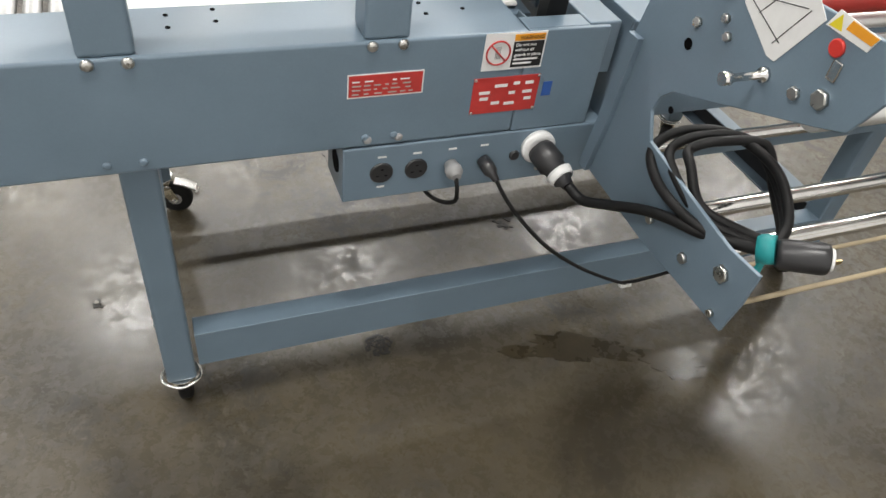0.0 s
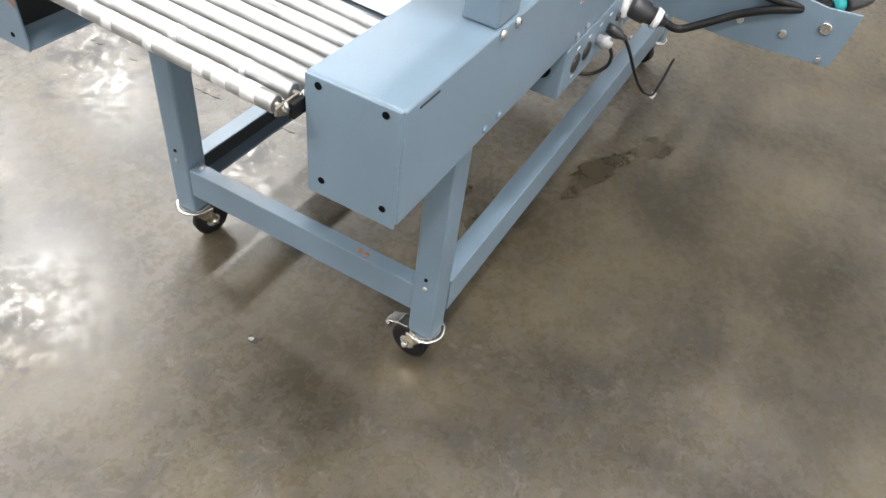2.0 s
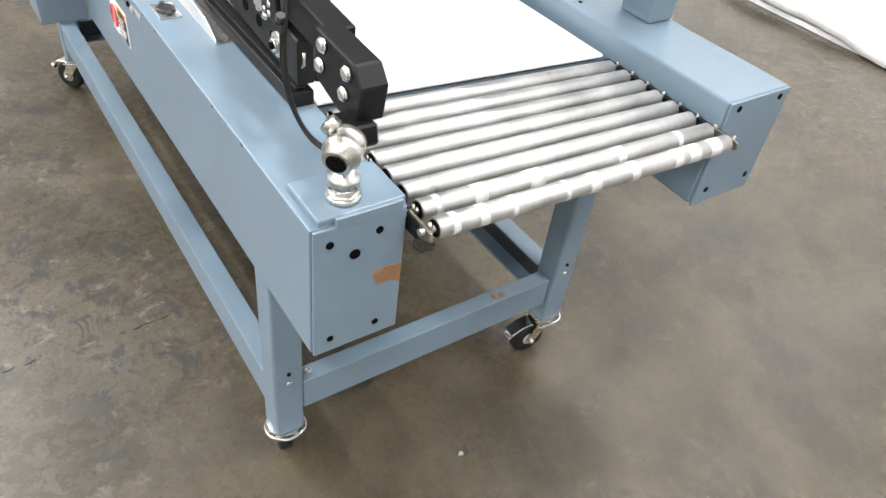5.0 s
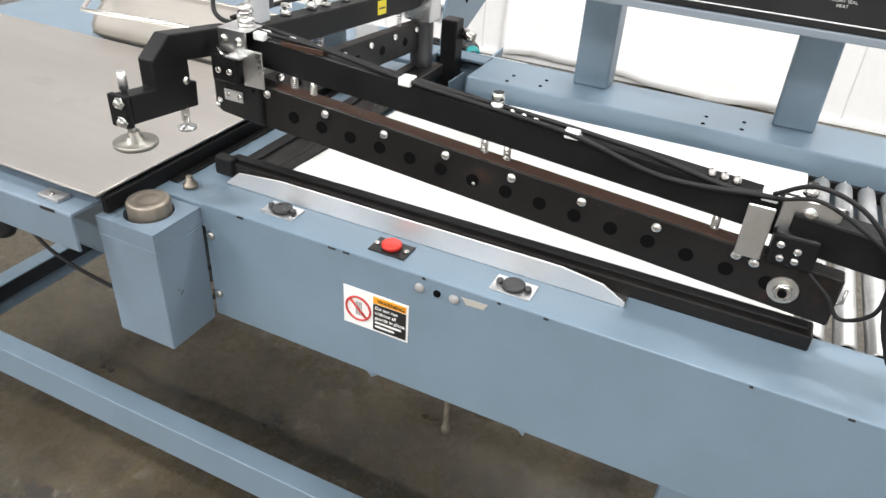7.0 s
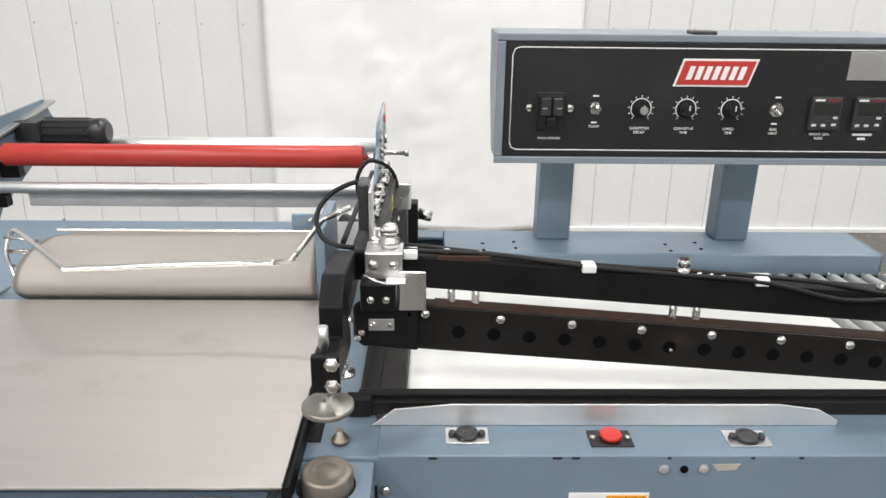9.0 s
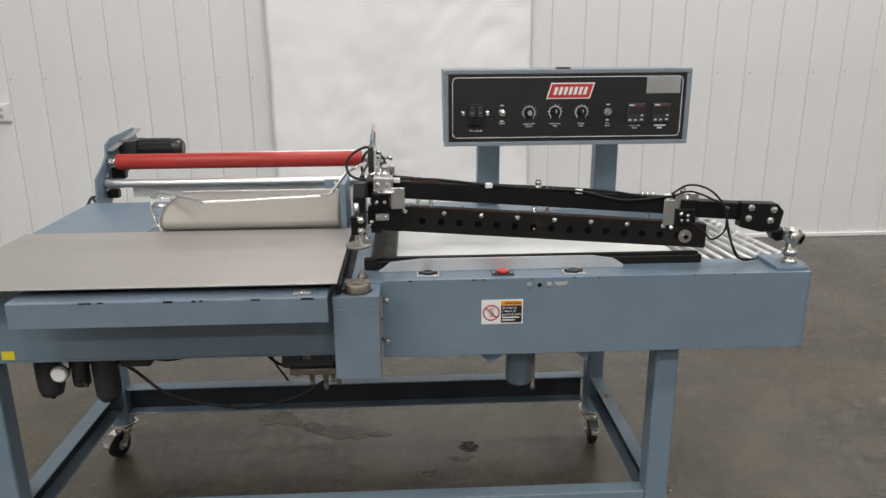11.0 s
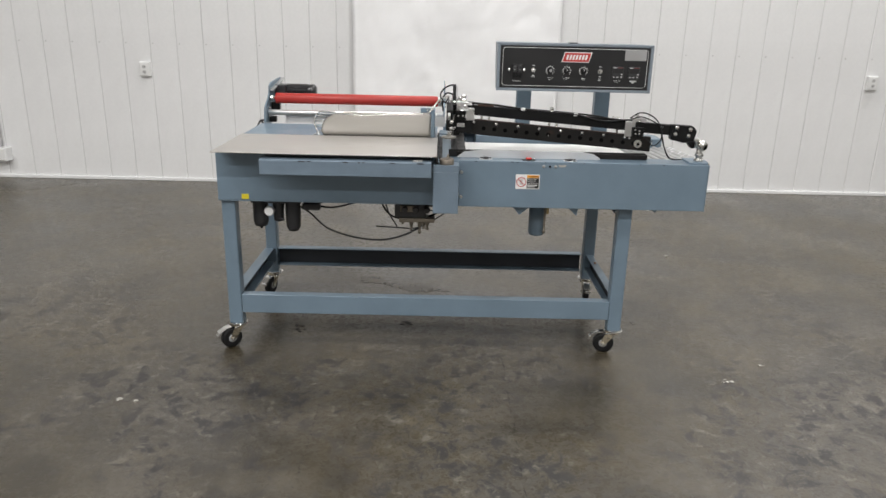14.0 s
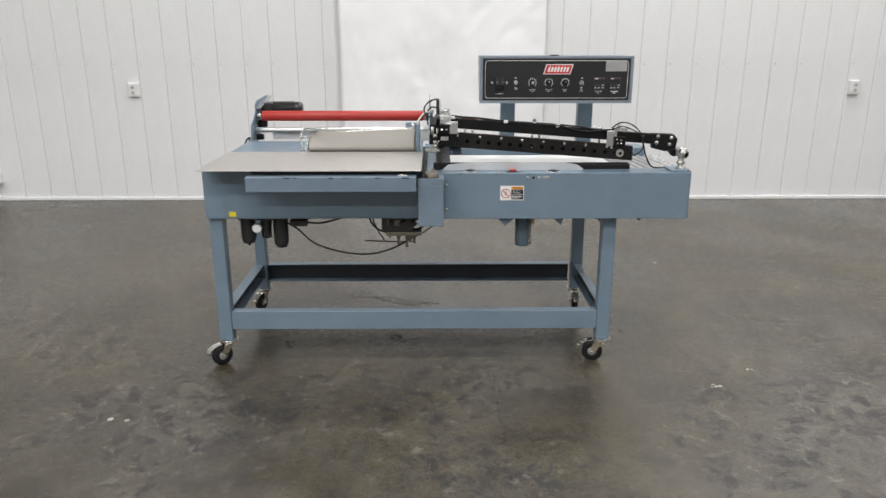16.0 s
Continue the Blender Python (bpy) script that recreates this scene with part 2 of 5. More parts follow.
M_RUSTY = material("bare_chipped_steel", (0.28, 0.15, 0.08), 0.6, 0.2, vary=0.2, coarse=40, bump=0.08)
M_BELTT = material("tan_round_belt", (0.42, 0.34, 0.22), 0.55, vary=0.1, bump=0.02)
M_WOOD = material("copper_strip", (0.055, 0.028, 0.018), 0.5, 0.2, vary=0.2, coarse=30, bump=0.05)
# dark tone standing in for the shade inside channels and the open bay
M_SHADED = material("shaded_inside", (0.016, 0.019, 0.024), 0.6, vary=0.15, coarse=8, bump=0.03)
M_STAIN = material("wet_oil_stain", (0.043, 0.033, 0.017), 0.28, vary=0.35, coarse=12, rough_vary=0.06, bump=0.01)
M_DEBRIS = material("dark_crumbs", (0.03, 0.028, 0.026), 0.7, vary=0.3, bump=0.1)
M_CHIP = material("pale_flake", (0.4, 0.38, 0.345), 0.6, vary=0.1, bump=0.05)
M_LAMP = glow("lamp_diffuser", (1.0, 0.98, 0.95), 4.0)


# ---- building helpers ----
def finish(bm):
    bmesh.ops.recalc_face_normals(bm, faces=bm.faces)
    return bm


def box(x0, x1, y0, y1, z0, z1, bevel=0.003, segments=2):
    bm = bmesh.new()
    bmesh.ops.create_cube(bm, size=1)
    for v in bm.verts:
        v.co = Vector((x0 + (v.co.x + 0.5) * (x1 - x0), y0 + (v.co.y + 0.5) * (y1 - y0), z0 + (v.co.z + 0.5) * (z1 - z0)))
    if bevel:
        bmesh.ops.bevel(bm, geom=bm.edges[:], offset=bevel, segments=segments, affect="EDGES", profile=0.5)
    return finish(bm)


def turned(p0, p1, rings, seg=20):
    """A turned body from p0 to p1; rings are (share of the length, radius)."""
    p0, p1 = Vector(p0), Vector(p1)
    axis = p1 - p0
    q = axis.to_track_quat("Z", "Y")
    bm = bmesh.new()
    loops = []
    for share, r in rings:
        loops.append([bm.verts.new(p0 + axis * share + q @ Vector((r * math.cos(a), r * math.sin(a), 0)))
                      for a in (2 * math.pi * k / seg for k in range(seg))])
    for a, b in zip(loops, loops[1:]):
        for k in range(seg):
            f = bm.faces.new((a[k], a[(k + 1) % seg], b[(k + 1) % seg], b[k]))
            f.smooth = True
    bm.faces.new(loops[0][::-1])
    bm.faces.new(loops[-1])
    return finish(bm)


def rod(p0, p1, r, seg=16, edge=0.0):
    n = (Vector(p1) - Vector(p0)).length
    e = min(edge, n / 3)
    if e:
        return turned(p0, p1, [(0, r - e), (e / n, r), (1 - e / n, r), (1, r - e)], seg)
    return turned(p0, p1, [(0, r), (1, r)], seg)


def dome(p, axis, r, h, seg=14):
    """A rounded bolt or screw head standing on p."""
    a = Vector(axis).normalized()
    return turned(Vector(p), Vector(p) + a * h, [(0, r), (0.35, r), (0.75, r * 0.8), (1, r * 0.35)], seg)


def hexhead(p, axis, r, h):
    a = Vector(axis).normalized()
    return turned(Vector(p), Vector(p) + a * h, [(0, r), (0.8, r), (1, r * 0.86)], 6)


def prism(outline, axis, a, b, bevel=0.002, segments=1):
    """An outline in the two other axes, drawn from a to b along the axis x, y or z."""
    bm = bmesh.new()
    place = {"x": lambda p, h: (h, p[0], p[1]), "y": lambda p, h: (p[0], h, p[1]), "z": lambda p, h: (p[0], p[1], h)}[axis]
    lo = [bm.verts.new(place(p, a)) for p in outline]
    hi = [bm.verts.new(place(p, b)) for p in outline]
    n = len(outline)
    bm.faces.new(lo)
    bm.faces.new(hi[::-1])
    for k in range(n):
        bm.faces.new((lo[k], lo[(k + 1) % n], hi[(k + 1) % n], hi[k]))
    finish(bm)
    if bevel:
        bmesh.ops.bevel(bm, geom=bm.edges[:], offset=bevel, segments=segments, affect="EDGES", profile=0.5)
    return finish(bm)


def smooth_line(points, steps=8):
    """Catmull-Rom through the points."""
    pts = [Vector(p) for p in points]
    pts = [2 * pts[0] - pts[1]] + pts + [2 * pts[-1] - pts[-2]]
    out = []
    for i in range(1, len(pts) - 2):
        a, b, c, d = pts[i - 1:i + 3]
        for k in range(steps):
            t = k / steps
            out.append(0.5 * (2 * b + (c - a) * t + (2 * a - 5 * b + 4 * c - d) * t * t + (3 * b - a - 3 * c + d) * t ** 3))
    out.append(pts[-2])
    return out


def hose(points, r, seg=10, steps=8, smooth=True):
    """A round cable or bent rod along the points."""
    line = smooth_line(points, steps) if smooth else [Vector(p) for p in points]
    bm = bmesh.new()
    loops, side = [], None
    for i, p in enumerate(line):
        d = (line[min(i + 1, len(line) - 1)] - line[max(i - 1, 0)]).normalized()
        side = d.orthogonal() if side is None else (side - d * side.dot(d))
        side.normalize()
        up = d.cross(side)
        loops.append([bm.verts.new(p + r * (math.cos(a) * side + math.sin(a) * up)) for a in (2 * math.pi * k / seg for k in range(seg))])
    for a, b in zip(loops, loops[1:]):
        for k in range(seg):
            f = bm.faces.new((a[k], a[(k + 1) % seg], b[(k + 1) % seg], b[k]))
            f.smooth = True
    bm.faces.new(loops[0][::-1])
    bm.faces.new(loops[-1])
    return finish(bm)


def spring(p0, p1, r, wire, turns):
    p0, p1 = Vector(p0), Vector(p1)
    q = (p1 - p0).to_track_quat("Z", "Y")
    n = turns * 8
    return hose([p0 + (p1 - p0) * (k / n) + q @ Vector((r * math.cos(k * math.pi / 4), r * math.sin(k * math.pi / 4), 0)) for k in range(n + 1)],
                wire, 6, smooth=False)


def joined(*bms):
    """One mesh of several bmeshes that form one part."""
    out = bmesh.new()
    for bm in bms:
        me = bpy.data.meshes.new("tmp")
        bm.to_mesh(me)
        bm.free()
        out.from_mesh(me)
        bpy.data.meshes.remove(me)
    return out


def mesh_of(name, bm, mat):
    me = bpy.data.meshes.new(name)
    bm.to_mesh(me)
    bm.free()
    me.materials.append(mat)
    return me


def thing(name, at, label, category, group="", kind=""):
    ob = new(name)
    ob.location = at
    ob.empty_display_size = 0.1
    return tagged(ob, label, category, group, kind)



def part(name, bm, mat, parent, label=""):
    """Links a bmesh, built where it stands in the world, as one mesh object under a thing or a part."""
    ob = new(name, mesh_of(name, bm, mat))
    ob.parent = parent
    ob.matrix_parent_inverse = Matrix.Translation(-BASE[parent.name]) if parent.name in BASE else Matrix()
    return tagged(ob, label)


def piece(name, mesh, at, parent):
    """One more object on a shared mesh, at a place in the world."""
    ob = new(name, mesh)
    ob.parent = parent
    ob.matrix_parent_inverse = Matrix.Translation(-BASE[parent.name]) if parent.name in BASE else Matrix()
    ob.location = at
    return ob


def whole(name, bm, mat, label, category, group="", kind=""):
    ob = new(name, mesh_of(name, bm, mat))
    return tagged(ob, label, category, group, kind)


BASE = {}


def base(ob):
    BASE[ob.name] = Vector(ob.location)
    return ob


def lettering(text, size, origin, right, up, mat, parent, name="lettering", centre=True, thick=0.0003):
    """Raised words on a face; right and up are the ways along it."""
    data = bpy.data.curves.new("words", "FONT")
    data.body, data.size, data.extrude = text, size, thick
    data.align_x, data.align_y = ("CENTER" if centre else "LEFT"), "CENTER"
    tmp = bpy.data.objects.new("words", data)
    me = bpy.data.meshes.new_from_object(tmp)
    bpy.data.objects.remove(tmp)
    r, u = Vector(right).normalized(), Vector(up).normalized()
    n = r.cross(u)
    m = Matrix(((r.x, u.x, n.x, origin[0]), (r.y, u.y, n.y, origin[1]), (r.z, u.z, n.z, origin[2]), (0, 0, 0, 1)))
    me.transform(m)
    me.materials.append(mat)
    ob = new(name, me)
    ob.parent = parent
    ob.matrix_parent_inverse = Matrix.Translation(-BASE[parent.name]) if parent.name in BASE else Matrix()
    return ob


# ---- the hall ----
XL, XR, YF, YB = -10.0, 10.0, -14.0, 3.5
whole("floor", box(XL, XR, YF, YB + 0.2, -0.15, 0.0, 0), M_FLOOR, "worn polished brown-grey concrete floor with dark scuffs", "floor", kind="structure")
# unseen ceiling and three walls close the hall, white so they bounce light
whole("ceiling", box(XL, XR, YF, YB + 0.2, CEILING_Z, CEILING_Z + 0.1, 0), M_CEIL, "plain unseen ceiling above the hall, white to bounce light", "ceiling", kind="structure")
whole("wall_left", box(XL - 0.1, XL, YF, YB + 0.2, 0, CEILING_Z, 0), M_HALL, "plain unseen wall closing the hall, white to bounce light", "wall", kind="structure")
whole("wall_right", box(XR, XR + 0.1, YF, YB + 0.2, 0, CEILING_Z, 0), M_HALL, "plain unseen wall closing the hall, white to bounce light", "wall", kind="structure")
whole("wall_front", box(XL, XR, YF - 0.1, YF, 0, CEILING_Z, 0), M_HALL, "plain unseen wall closing the hall, white to bounce light", "wall", kind="structure")
wall_back = whole("wall_back", box(XL, XR, YB + 0.0005, YB + 0.12, 0, CEILING_Z, 0), M_SEAM,
                  "white ribbed steel cladding wall with narrow upright joints", "wall", kind="structure")
whole("baseboard", box(XL, XR, YB - 0.022, YB - 0.002, 0, 0.028, 0.004), M_WALL, "low white trim at the foot of the cladding", "baseboard", kind="structure")


def plastic_sheet():
    """Loose white sheeting hung against the wall, with soft folds and an uneven lower hem."""
    bm = bmesh.new()
    nx, nz = 60, 90
    grid = []
    for j in range(nz + 1):
        row = []
        for i in range(nx + 1):
            u, v = i / nx, j / nz
            hem = 0.03 + 0.025 * math.sin(u * 7.0) + 0.02 * noise.noise(Vector((u * 6, 1.0, 0)))
            x = 0.335 + 1.765 * u + 0.02 * noise.noise(Vector((0, v * 5, 3.0))) * (1 if u < 0.5 else 0.4)
            z = hem + (3.6 - hem) * v
            fold = 0.009 * noise.noise(Vector((x * 2.4, z * 0.9, 0.3))) + 0.008 * noise.noise(Vector((x * 5.2 + z * 1.5, z * 3.1, 5.0)))
            fold += 0.014 * abs(noise.noise(Vector((x * 9 - z * 5, z * 7, 9.0))))
            row.append(bm.verts.new((x, YB - 0.055 + fold, z)))
        grid.append(row)
    for j in range(nz):
        for i in range(nx):
            f = bm.faces.new((grid[j][i], grid[j][i + 1], grid[j + 1][i + 1], grid[j + 1][i]))
            f.smooth = True
    finish(bm)
    bmesh.ops.solidify(bm, geom=bm.faces[:], thickness=0.002)
    return bm


whole("plastic_sheet", plastic_sheet(), M_SHEET, "white plastic sheeting hung flat against the cladding wall", "sheet")


def wall_outlet(x, z):
    t = base(thing("wall_outlet", (x, YB - 0.01, z), "small grey double power outlet box on the white wall", "outlet", "wall outlets"))
    part("box", box(x - 0.045, x + 0.045, YB - 0.04, YB + 0.002, z - 0.06, z + 0.06, 0.006), M_WHITEP, t)
    part("cover_plate", box(x - 0.038, x + 0.038, YB - 0.045, YB - 0.04, z - 0.052, z + 0.052, 0.002), M_WHITEP, t)
    for dz in (-0.022, 0.022):
        s = part("socket", rod((x, YB - 0.049, z + dz), (x, YB - 0.0445, z + dz), 0.016, 16), M_LIGHTP, t)
        for dx in (-0.006, 0.006):
            part("slot", box(x + dx - 0.0012, x + dx + 0.0012, YB - 0.0505, YB - 0.0488, z + dz - 0.005, z + dz + 0.005, 0), M_HOLE, s)


wall_outlet(-1.471, 0.983)
wall_outlet(4.833, 1.0)

conduit = base(thing("conduit_box", (-2.9, YB - 0.05, 0.15), "white painted conduit drop with a low junction box", "conduit"))
part("box", box(-2.99, -2.75, YB - 0.1, YB, 0.16, 0.28, 0.008), M_WALL, conduit)
part("cover", box(-2.975, -2.765, YB - 0.108, YB - 0.1, 0.172, 0.268, 0.003), M_WHITEP, conduit)
part("pipe", rod((-2.84, YB - 0.05, 0.28), (-2.84, YB - 0.05, 0.85), 0.03), M_WALL, conduit)


def hall_light(x, y):
    t = base(thing("ceiling_light", (x, y, CEILING_Z), "unseen white rectangular ceiling light fixture, lit; rear pair added as fill", "ceiling light", "hall lights"))
    part("housing", box(x - 0.54, x + 0.54, y - 0.27, y + 0.27, CEILING_Z - 0.2, CEILING_Z - 0.004, 0.01), M_WALL, t)
    part("diffuser", box(x - 0.5, x + 0.5, y - 0.23, y + 0.23, CEILING_Z - 0.222, CEILING_Z - 0.2, 0.004), M_LAMP, t)


for lx, ly in LAMP_SPOTS:
    hall_light(lx, ly)

# ---- the sealing machine ----
MACHINE = base(thing("sealing_machine", (1.15, 0.45, 0.0), "blue-grey steel film sealing machine on four casters", "packaging machine"))


def P(name, bm, mat, label="", parent=None):
    return part(name, bm, mat, parent or MACHINE, label)


# legs: square tube with rounded corners
LEG_X = ((0.170, 0.230), (1.885, 1.945))
LEG_Y = ((0.058, 0.118), (0.755, 0.815))
for x0, x1 in LEG_X:
    for y0, y1 in LEG_Y:
        if y0 > 0.5:
            x0, x1 = x0 + 0.008, x1 + 0.008
        leg = P("leg", box(x0, x1, y0, y1, 0.118, 0.72, 0.006, 3), M_BLUE)
        out_x, sx = (x1, 1) if x0 > 1 else (x0, -1)
        for dz in (0.0, 0.028):
            P("bolt", dome((out_x, (y0 + y1) / 2, 0.275 + dz), (sx, 0, 0), 0.006 - 0.06 * dz, 0.004), M_ZINC if dz == 0 else M_HOLE, parent=leg)


def channel_x(x0, x1, y_out, y_in, z0, z1):
    """A folded channel along x, open towards y_in."""
    t = 0.005 if y_in > y_out else -0.005
    return prism([(y_out, z0), (y_in, z0), (y_in, z0 + 0.005), (y_out + t, z0 + 0.005), (y_out + t, z1 - 0.005), (y_in, z1 - 0.005), (y_in, z1), (y_out, z1)],
                 "x", x0, x1, 0.0015)


def channel_y(y0, y1, x_out, x_in, z0, z1):
    t = 0.005 if x_in > x_out else -0.005
    return prism([(x_out, z0), (x_in, z0), (x_in, z0 + 0.005), (x_out + t, z0 + 0.005), (x_out + t, z1 - 0.005), (x_in, z1 - 0.005), (x_in, z1), (x_out, z1)],
                 "y", y0, y1, 0.0015)


for y_out, y_in, z0, z1 in ((0.062, 0.107, 0.172, 0.258), (0.813, 0.763, 0.158, 0.255)):
    rail = P("rail", channel_x(0.231, 1.884, y_out, y_in, z0, z1), M_BLUE, "long lower steel channel rail")
    # a thin sheet puts the channel's inner shade into its colour
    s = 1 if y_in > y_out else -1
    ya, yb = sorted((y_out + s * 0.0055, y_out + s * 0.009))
    P("shade_liner", box(0.232, 1.883, ya, yb, z0 + 0.0055, z1 - 0.0055, 0), M_SHADED, "channel liner darkened with its inner shade", rail)
for x_out, x_in in ((1.943, 1.905), (0.172, 0.222)):
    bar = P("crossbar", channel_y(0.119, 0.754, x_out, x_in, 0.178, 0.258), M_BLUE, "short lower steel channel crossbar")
    # same shade-coloured sheet inside each crossbar
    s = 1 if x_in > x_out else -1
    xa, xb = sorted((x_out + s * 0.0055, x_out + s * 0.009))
    P("shade_liner", box(xa, xb, 0.12, 0.753, 0.1835, 0.2525, 0), M_SHADED, "channel liner darkened with its inner shade", bar)
P("crossbar", channel_y(0.119, 0.754, 1.9445, 1.9295, 0.605, 0.69), M_BLUE, "upper steel crossbar under the rollers")
for x, y in ((1.92, 0.14), (1.928, 0.62), (1.925, 0.6)):
    P("screw", dome((x, y, 0.258), (0, 0, 1), 0.007, 0.004), M_ZINC if y < 0.2 else M_RUSTY)


def caster(x, y, turn):
    """A locking swivel caster under the leg at x, y, its wheel trailing at the turn in degrees."""
    c = base(part("caster", turned((x, y, 0.104), (x, y, 0.118), [(0, 0.026), (0.4, 0.033), (1, 0.036)], 20), M_CHROME, MACHINE, "bright plated locking caster"))
    BASE.pop(c.name, None)
    rot = Matrix.Translation((x, y, 0)) @ Matrix.Rotation(radians(turn), 4, "Z")

    def sub(name, bm, mat, label=""):
        bmesh.ops.transform(bm, matrix=rot, verts=bm.verts)
        return part(name, bm, mat, c, label)

    off = 0.036
    R = 0.047
    for s in (-1, 1):
        sub("fork", prism([(-0.022, 0.105), (0.024, 0.105), (off + 0.012, 0.052), (off, 0.034), (off - 0.013, 0.046)], "y", s * 0.021 - 0.0015, s * 0.021 + 0.0015, 0.0006), M_BRASSY)
    sub("fork_crown", box(-0.026, 0.028, -0.0225, 0.0225, 0.1, 0.106, 0.002), M_BRASSY)
    sub("wheel", turned((off, -0.015, R), (off, 0.015, R), [(0, R - 0.012), (0.02, R - 0.006), (0.18, R), (0.82, R), (0.98, R - 0.006), (1, R - 0.012)], 28), M_RUBBER, "black rubber wheel")
    sub("hub", turned((off, -0.018, R), (off, 0.018, R), [(0, 0.016), (0.1, 0.02), (0.9, 0.02), (1, 0.016)], 16), M_GREYP)
    sub("axle", turned((off, -0.03, R), (off, 0.03, R), [(0, 0.006), (0.1, 0.008), (0.9, 0.008), (1, 0.006)], 6), M_ZINC)
    loop = [(0.03, -0.03, 0.1), (0.0, -0.04, 0.112), (-0.028, -0.034, 0.116), (-0.042, 0.0, 0.112), (-0.028, 0.034, 0.116), (0.0, 0.04, 0.112), (0.03, 0.03, 0.1)]
    sub("brake_band", hose(loop, 0.0035, 8), M_CHROME)
    sub("brake_pedal", prism([(off + 0.002, 0.104), (off + 0.03, 0.1), (off + 0.062, 0.083), (off + 0.06, 0.078), (off + 0.028, 0.095), (off + 0.002, 0.099)], "y", -0.017, 0.017, 0.001), M_CHROME)
    sub("brake_tab", box(off + 0.055, off + 0.068, -0.012, 0.012, 0.06, 0.075, 0.003), M_CHROME)


caster(0.200, 0.088, 218)
caster(1.915, 0.088, 166)
caster(0.208, 0.785, 250)
caster(1.923, 0.785, -95)

# folded housings either side of the conveyor
front_housing = P("front_housing", prism([(0.0, 0.703), (0.122, 0.703), (0.122, 0.708), (0.005, 0.708), (0.005, 0.895), (0.122, 0.895), (0.122, 0.9), (0.0, 0.9)], "x", 1.19, 2.226, 0.0018, 2), M_BLUE, "long blue-grey box housing with rounded folds")
rear_housing = P("rear_housing", box(1.284, 2.226, 0.703, 0.856, 0.703, 0.898, 0.005, 3), M_BLUE, "long blue-grey box housing with rounded folds")
P("bay_back", box(1.128, 1.2835, 0.846, 0.856, 0.703, 0.898, 0.002), M_BLUE, "sheet behind the open bay", rear_housing)
P("bay_flange", box(1.165, 1.2835, 0.805, 0.8455, 0.892, 0.898, 0.001), M_BLUE, parent=rear_housing)
# the bay floor carries the bay's shade in its colour
P("bay_floor", box(1.165, 1.2835, 0.703, 0.8455, 0.74, 0.746, 0.001), M_SHADED, "floor of the open bay, its shade put into the colour", rear_housing)
P("bay_rib", box(1.236, 1.24, 0.72, 0.8, 0.746, 0.87, 0.001), M_BLUE, parent=rear_housing)
# near-black sheet that keeps the hollow housing dark inside
P("liner", box(1.2, 2.2, 0.05, 0.054, 0.709, 0.894, 0), M_INK, "near-black sheet inside the hollow housing", front_housing)
P("end_plate", box(2.2265, 2.231, 0.002, 0.12, 0.7, 0.899, 0.0015), M_BLUE, parent=front_housing)
P("end_plate", box(2.2265, 2.231, 0.705, 0.854, 0.7, 0.897, 0.0015), M_BLUE, parent=rear_housing)
for y, z, r in ((0.022, 0.876, 0.005), (0.085, 0.876, 0.005), (0.054, 0.851, 0.007), (0.024, 0.723, 0.0045), (0.087, 0.723, 0.0045)):
    P("screw_hole", rod((2.2285, y, z), (2.2322, y, z), r, 14), M_HOLE, parent=front_housing)
for y, z in ((0.727, 0.885), (0.831, 0.885), (0.73, 0.729), (0.834, 0.73)):
    P("screw_hole", rod((2.2285, y, z), (2.2322, y, z), 0.0055, 14), M_HOLE, parent=rear_housing)
P("chipped_patch", prism([(0.078, 0.81), (0.095, 0.815), (0.118, 0.812), (0.119, 0.78), (0.105, 0.79), (0.088, 0.787)], "x", 2.2305, 2.2318, 0), M_RUSTY, "bare chipped paint", front_housing)
P("scratch", box(2.14, 2.19, 0.8555, 0.857, 0.884, 0.887, 0), M_INK, parent=rear_housing)
for x in (1.934, 1.53):
    for y in (0.735, 0.775):
        P("screw_hole", rod((x - 0.09, y, 0.8965), (x - 0.09, y, 0.8992), 0.004, 10), M_HOLE, parent=rear_housing)
        P("screw_hole", rod((x - 0.16, y - 0.012, 0.8965), (x - 0.16, y - 0.012, 0.8992), 0.004, 10), M_HOLE, parent=rear_housing)

# panel posts
for x0, x1 in ((1.492, 1.566), (1.892, 1.968)):
    post = P("panel_post", box(x0, x1, 0.79, 0.852, 0.898, 1.22, 0.006, 3), M_BLUE, "upright square post carrying the control panel")
    for x in (x0 + 0.012, x1 - 0.012):
        P("bolt", dome((x, 0.856, 0.89), (0, 1, 0), 0.009, 0.006), M_ZINC, parent=rear_housing)
        P("bolt", dome((x + 0.005, 0.856, 0.722), (0, 1, 0), 0.007, 0.004), M_BLUE, parent=rear_housing)
    P("post_arm", box(x0 + 0.002, x1 - 0.002, 0.61, 0.85, 1.165, 1.225, 0.005), M_BLUE, parent=post)

# control panel
panel = P("control_panel", prism([(0.492, 1.148), (0.49, 1.362), (0.66, 1.362), (0.64, 1.26), (0.575, 1.148)], "x", 1.366, 2.086, 0.004, 2), M_BEZEL, "sloping-backed control box with a black face")
P("bezel_lip", box(1.364, 2.088, 0.482, 0.4895, 1.146, 1.158, 0.002), M_BEZEL, parent=panel)
P("bezel_lip", box(1.364, 2.088, 0.482, 0.4895, 1.352, 1.364, 0.002), M_BEZEL, parent=panel)
P("bezel_lip", box(1.364, 1.378, 0.482, 0.4895, 1.1585, 1.3515, 0.002), M_BEZEL, parent=panel)
P("bezel_lip", box(2.074, 2.088, 0.482, 0.4895, 1.1585, 1.3515, 0.002), M_BEZEL, parent=panel)
FY = 0.4855
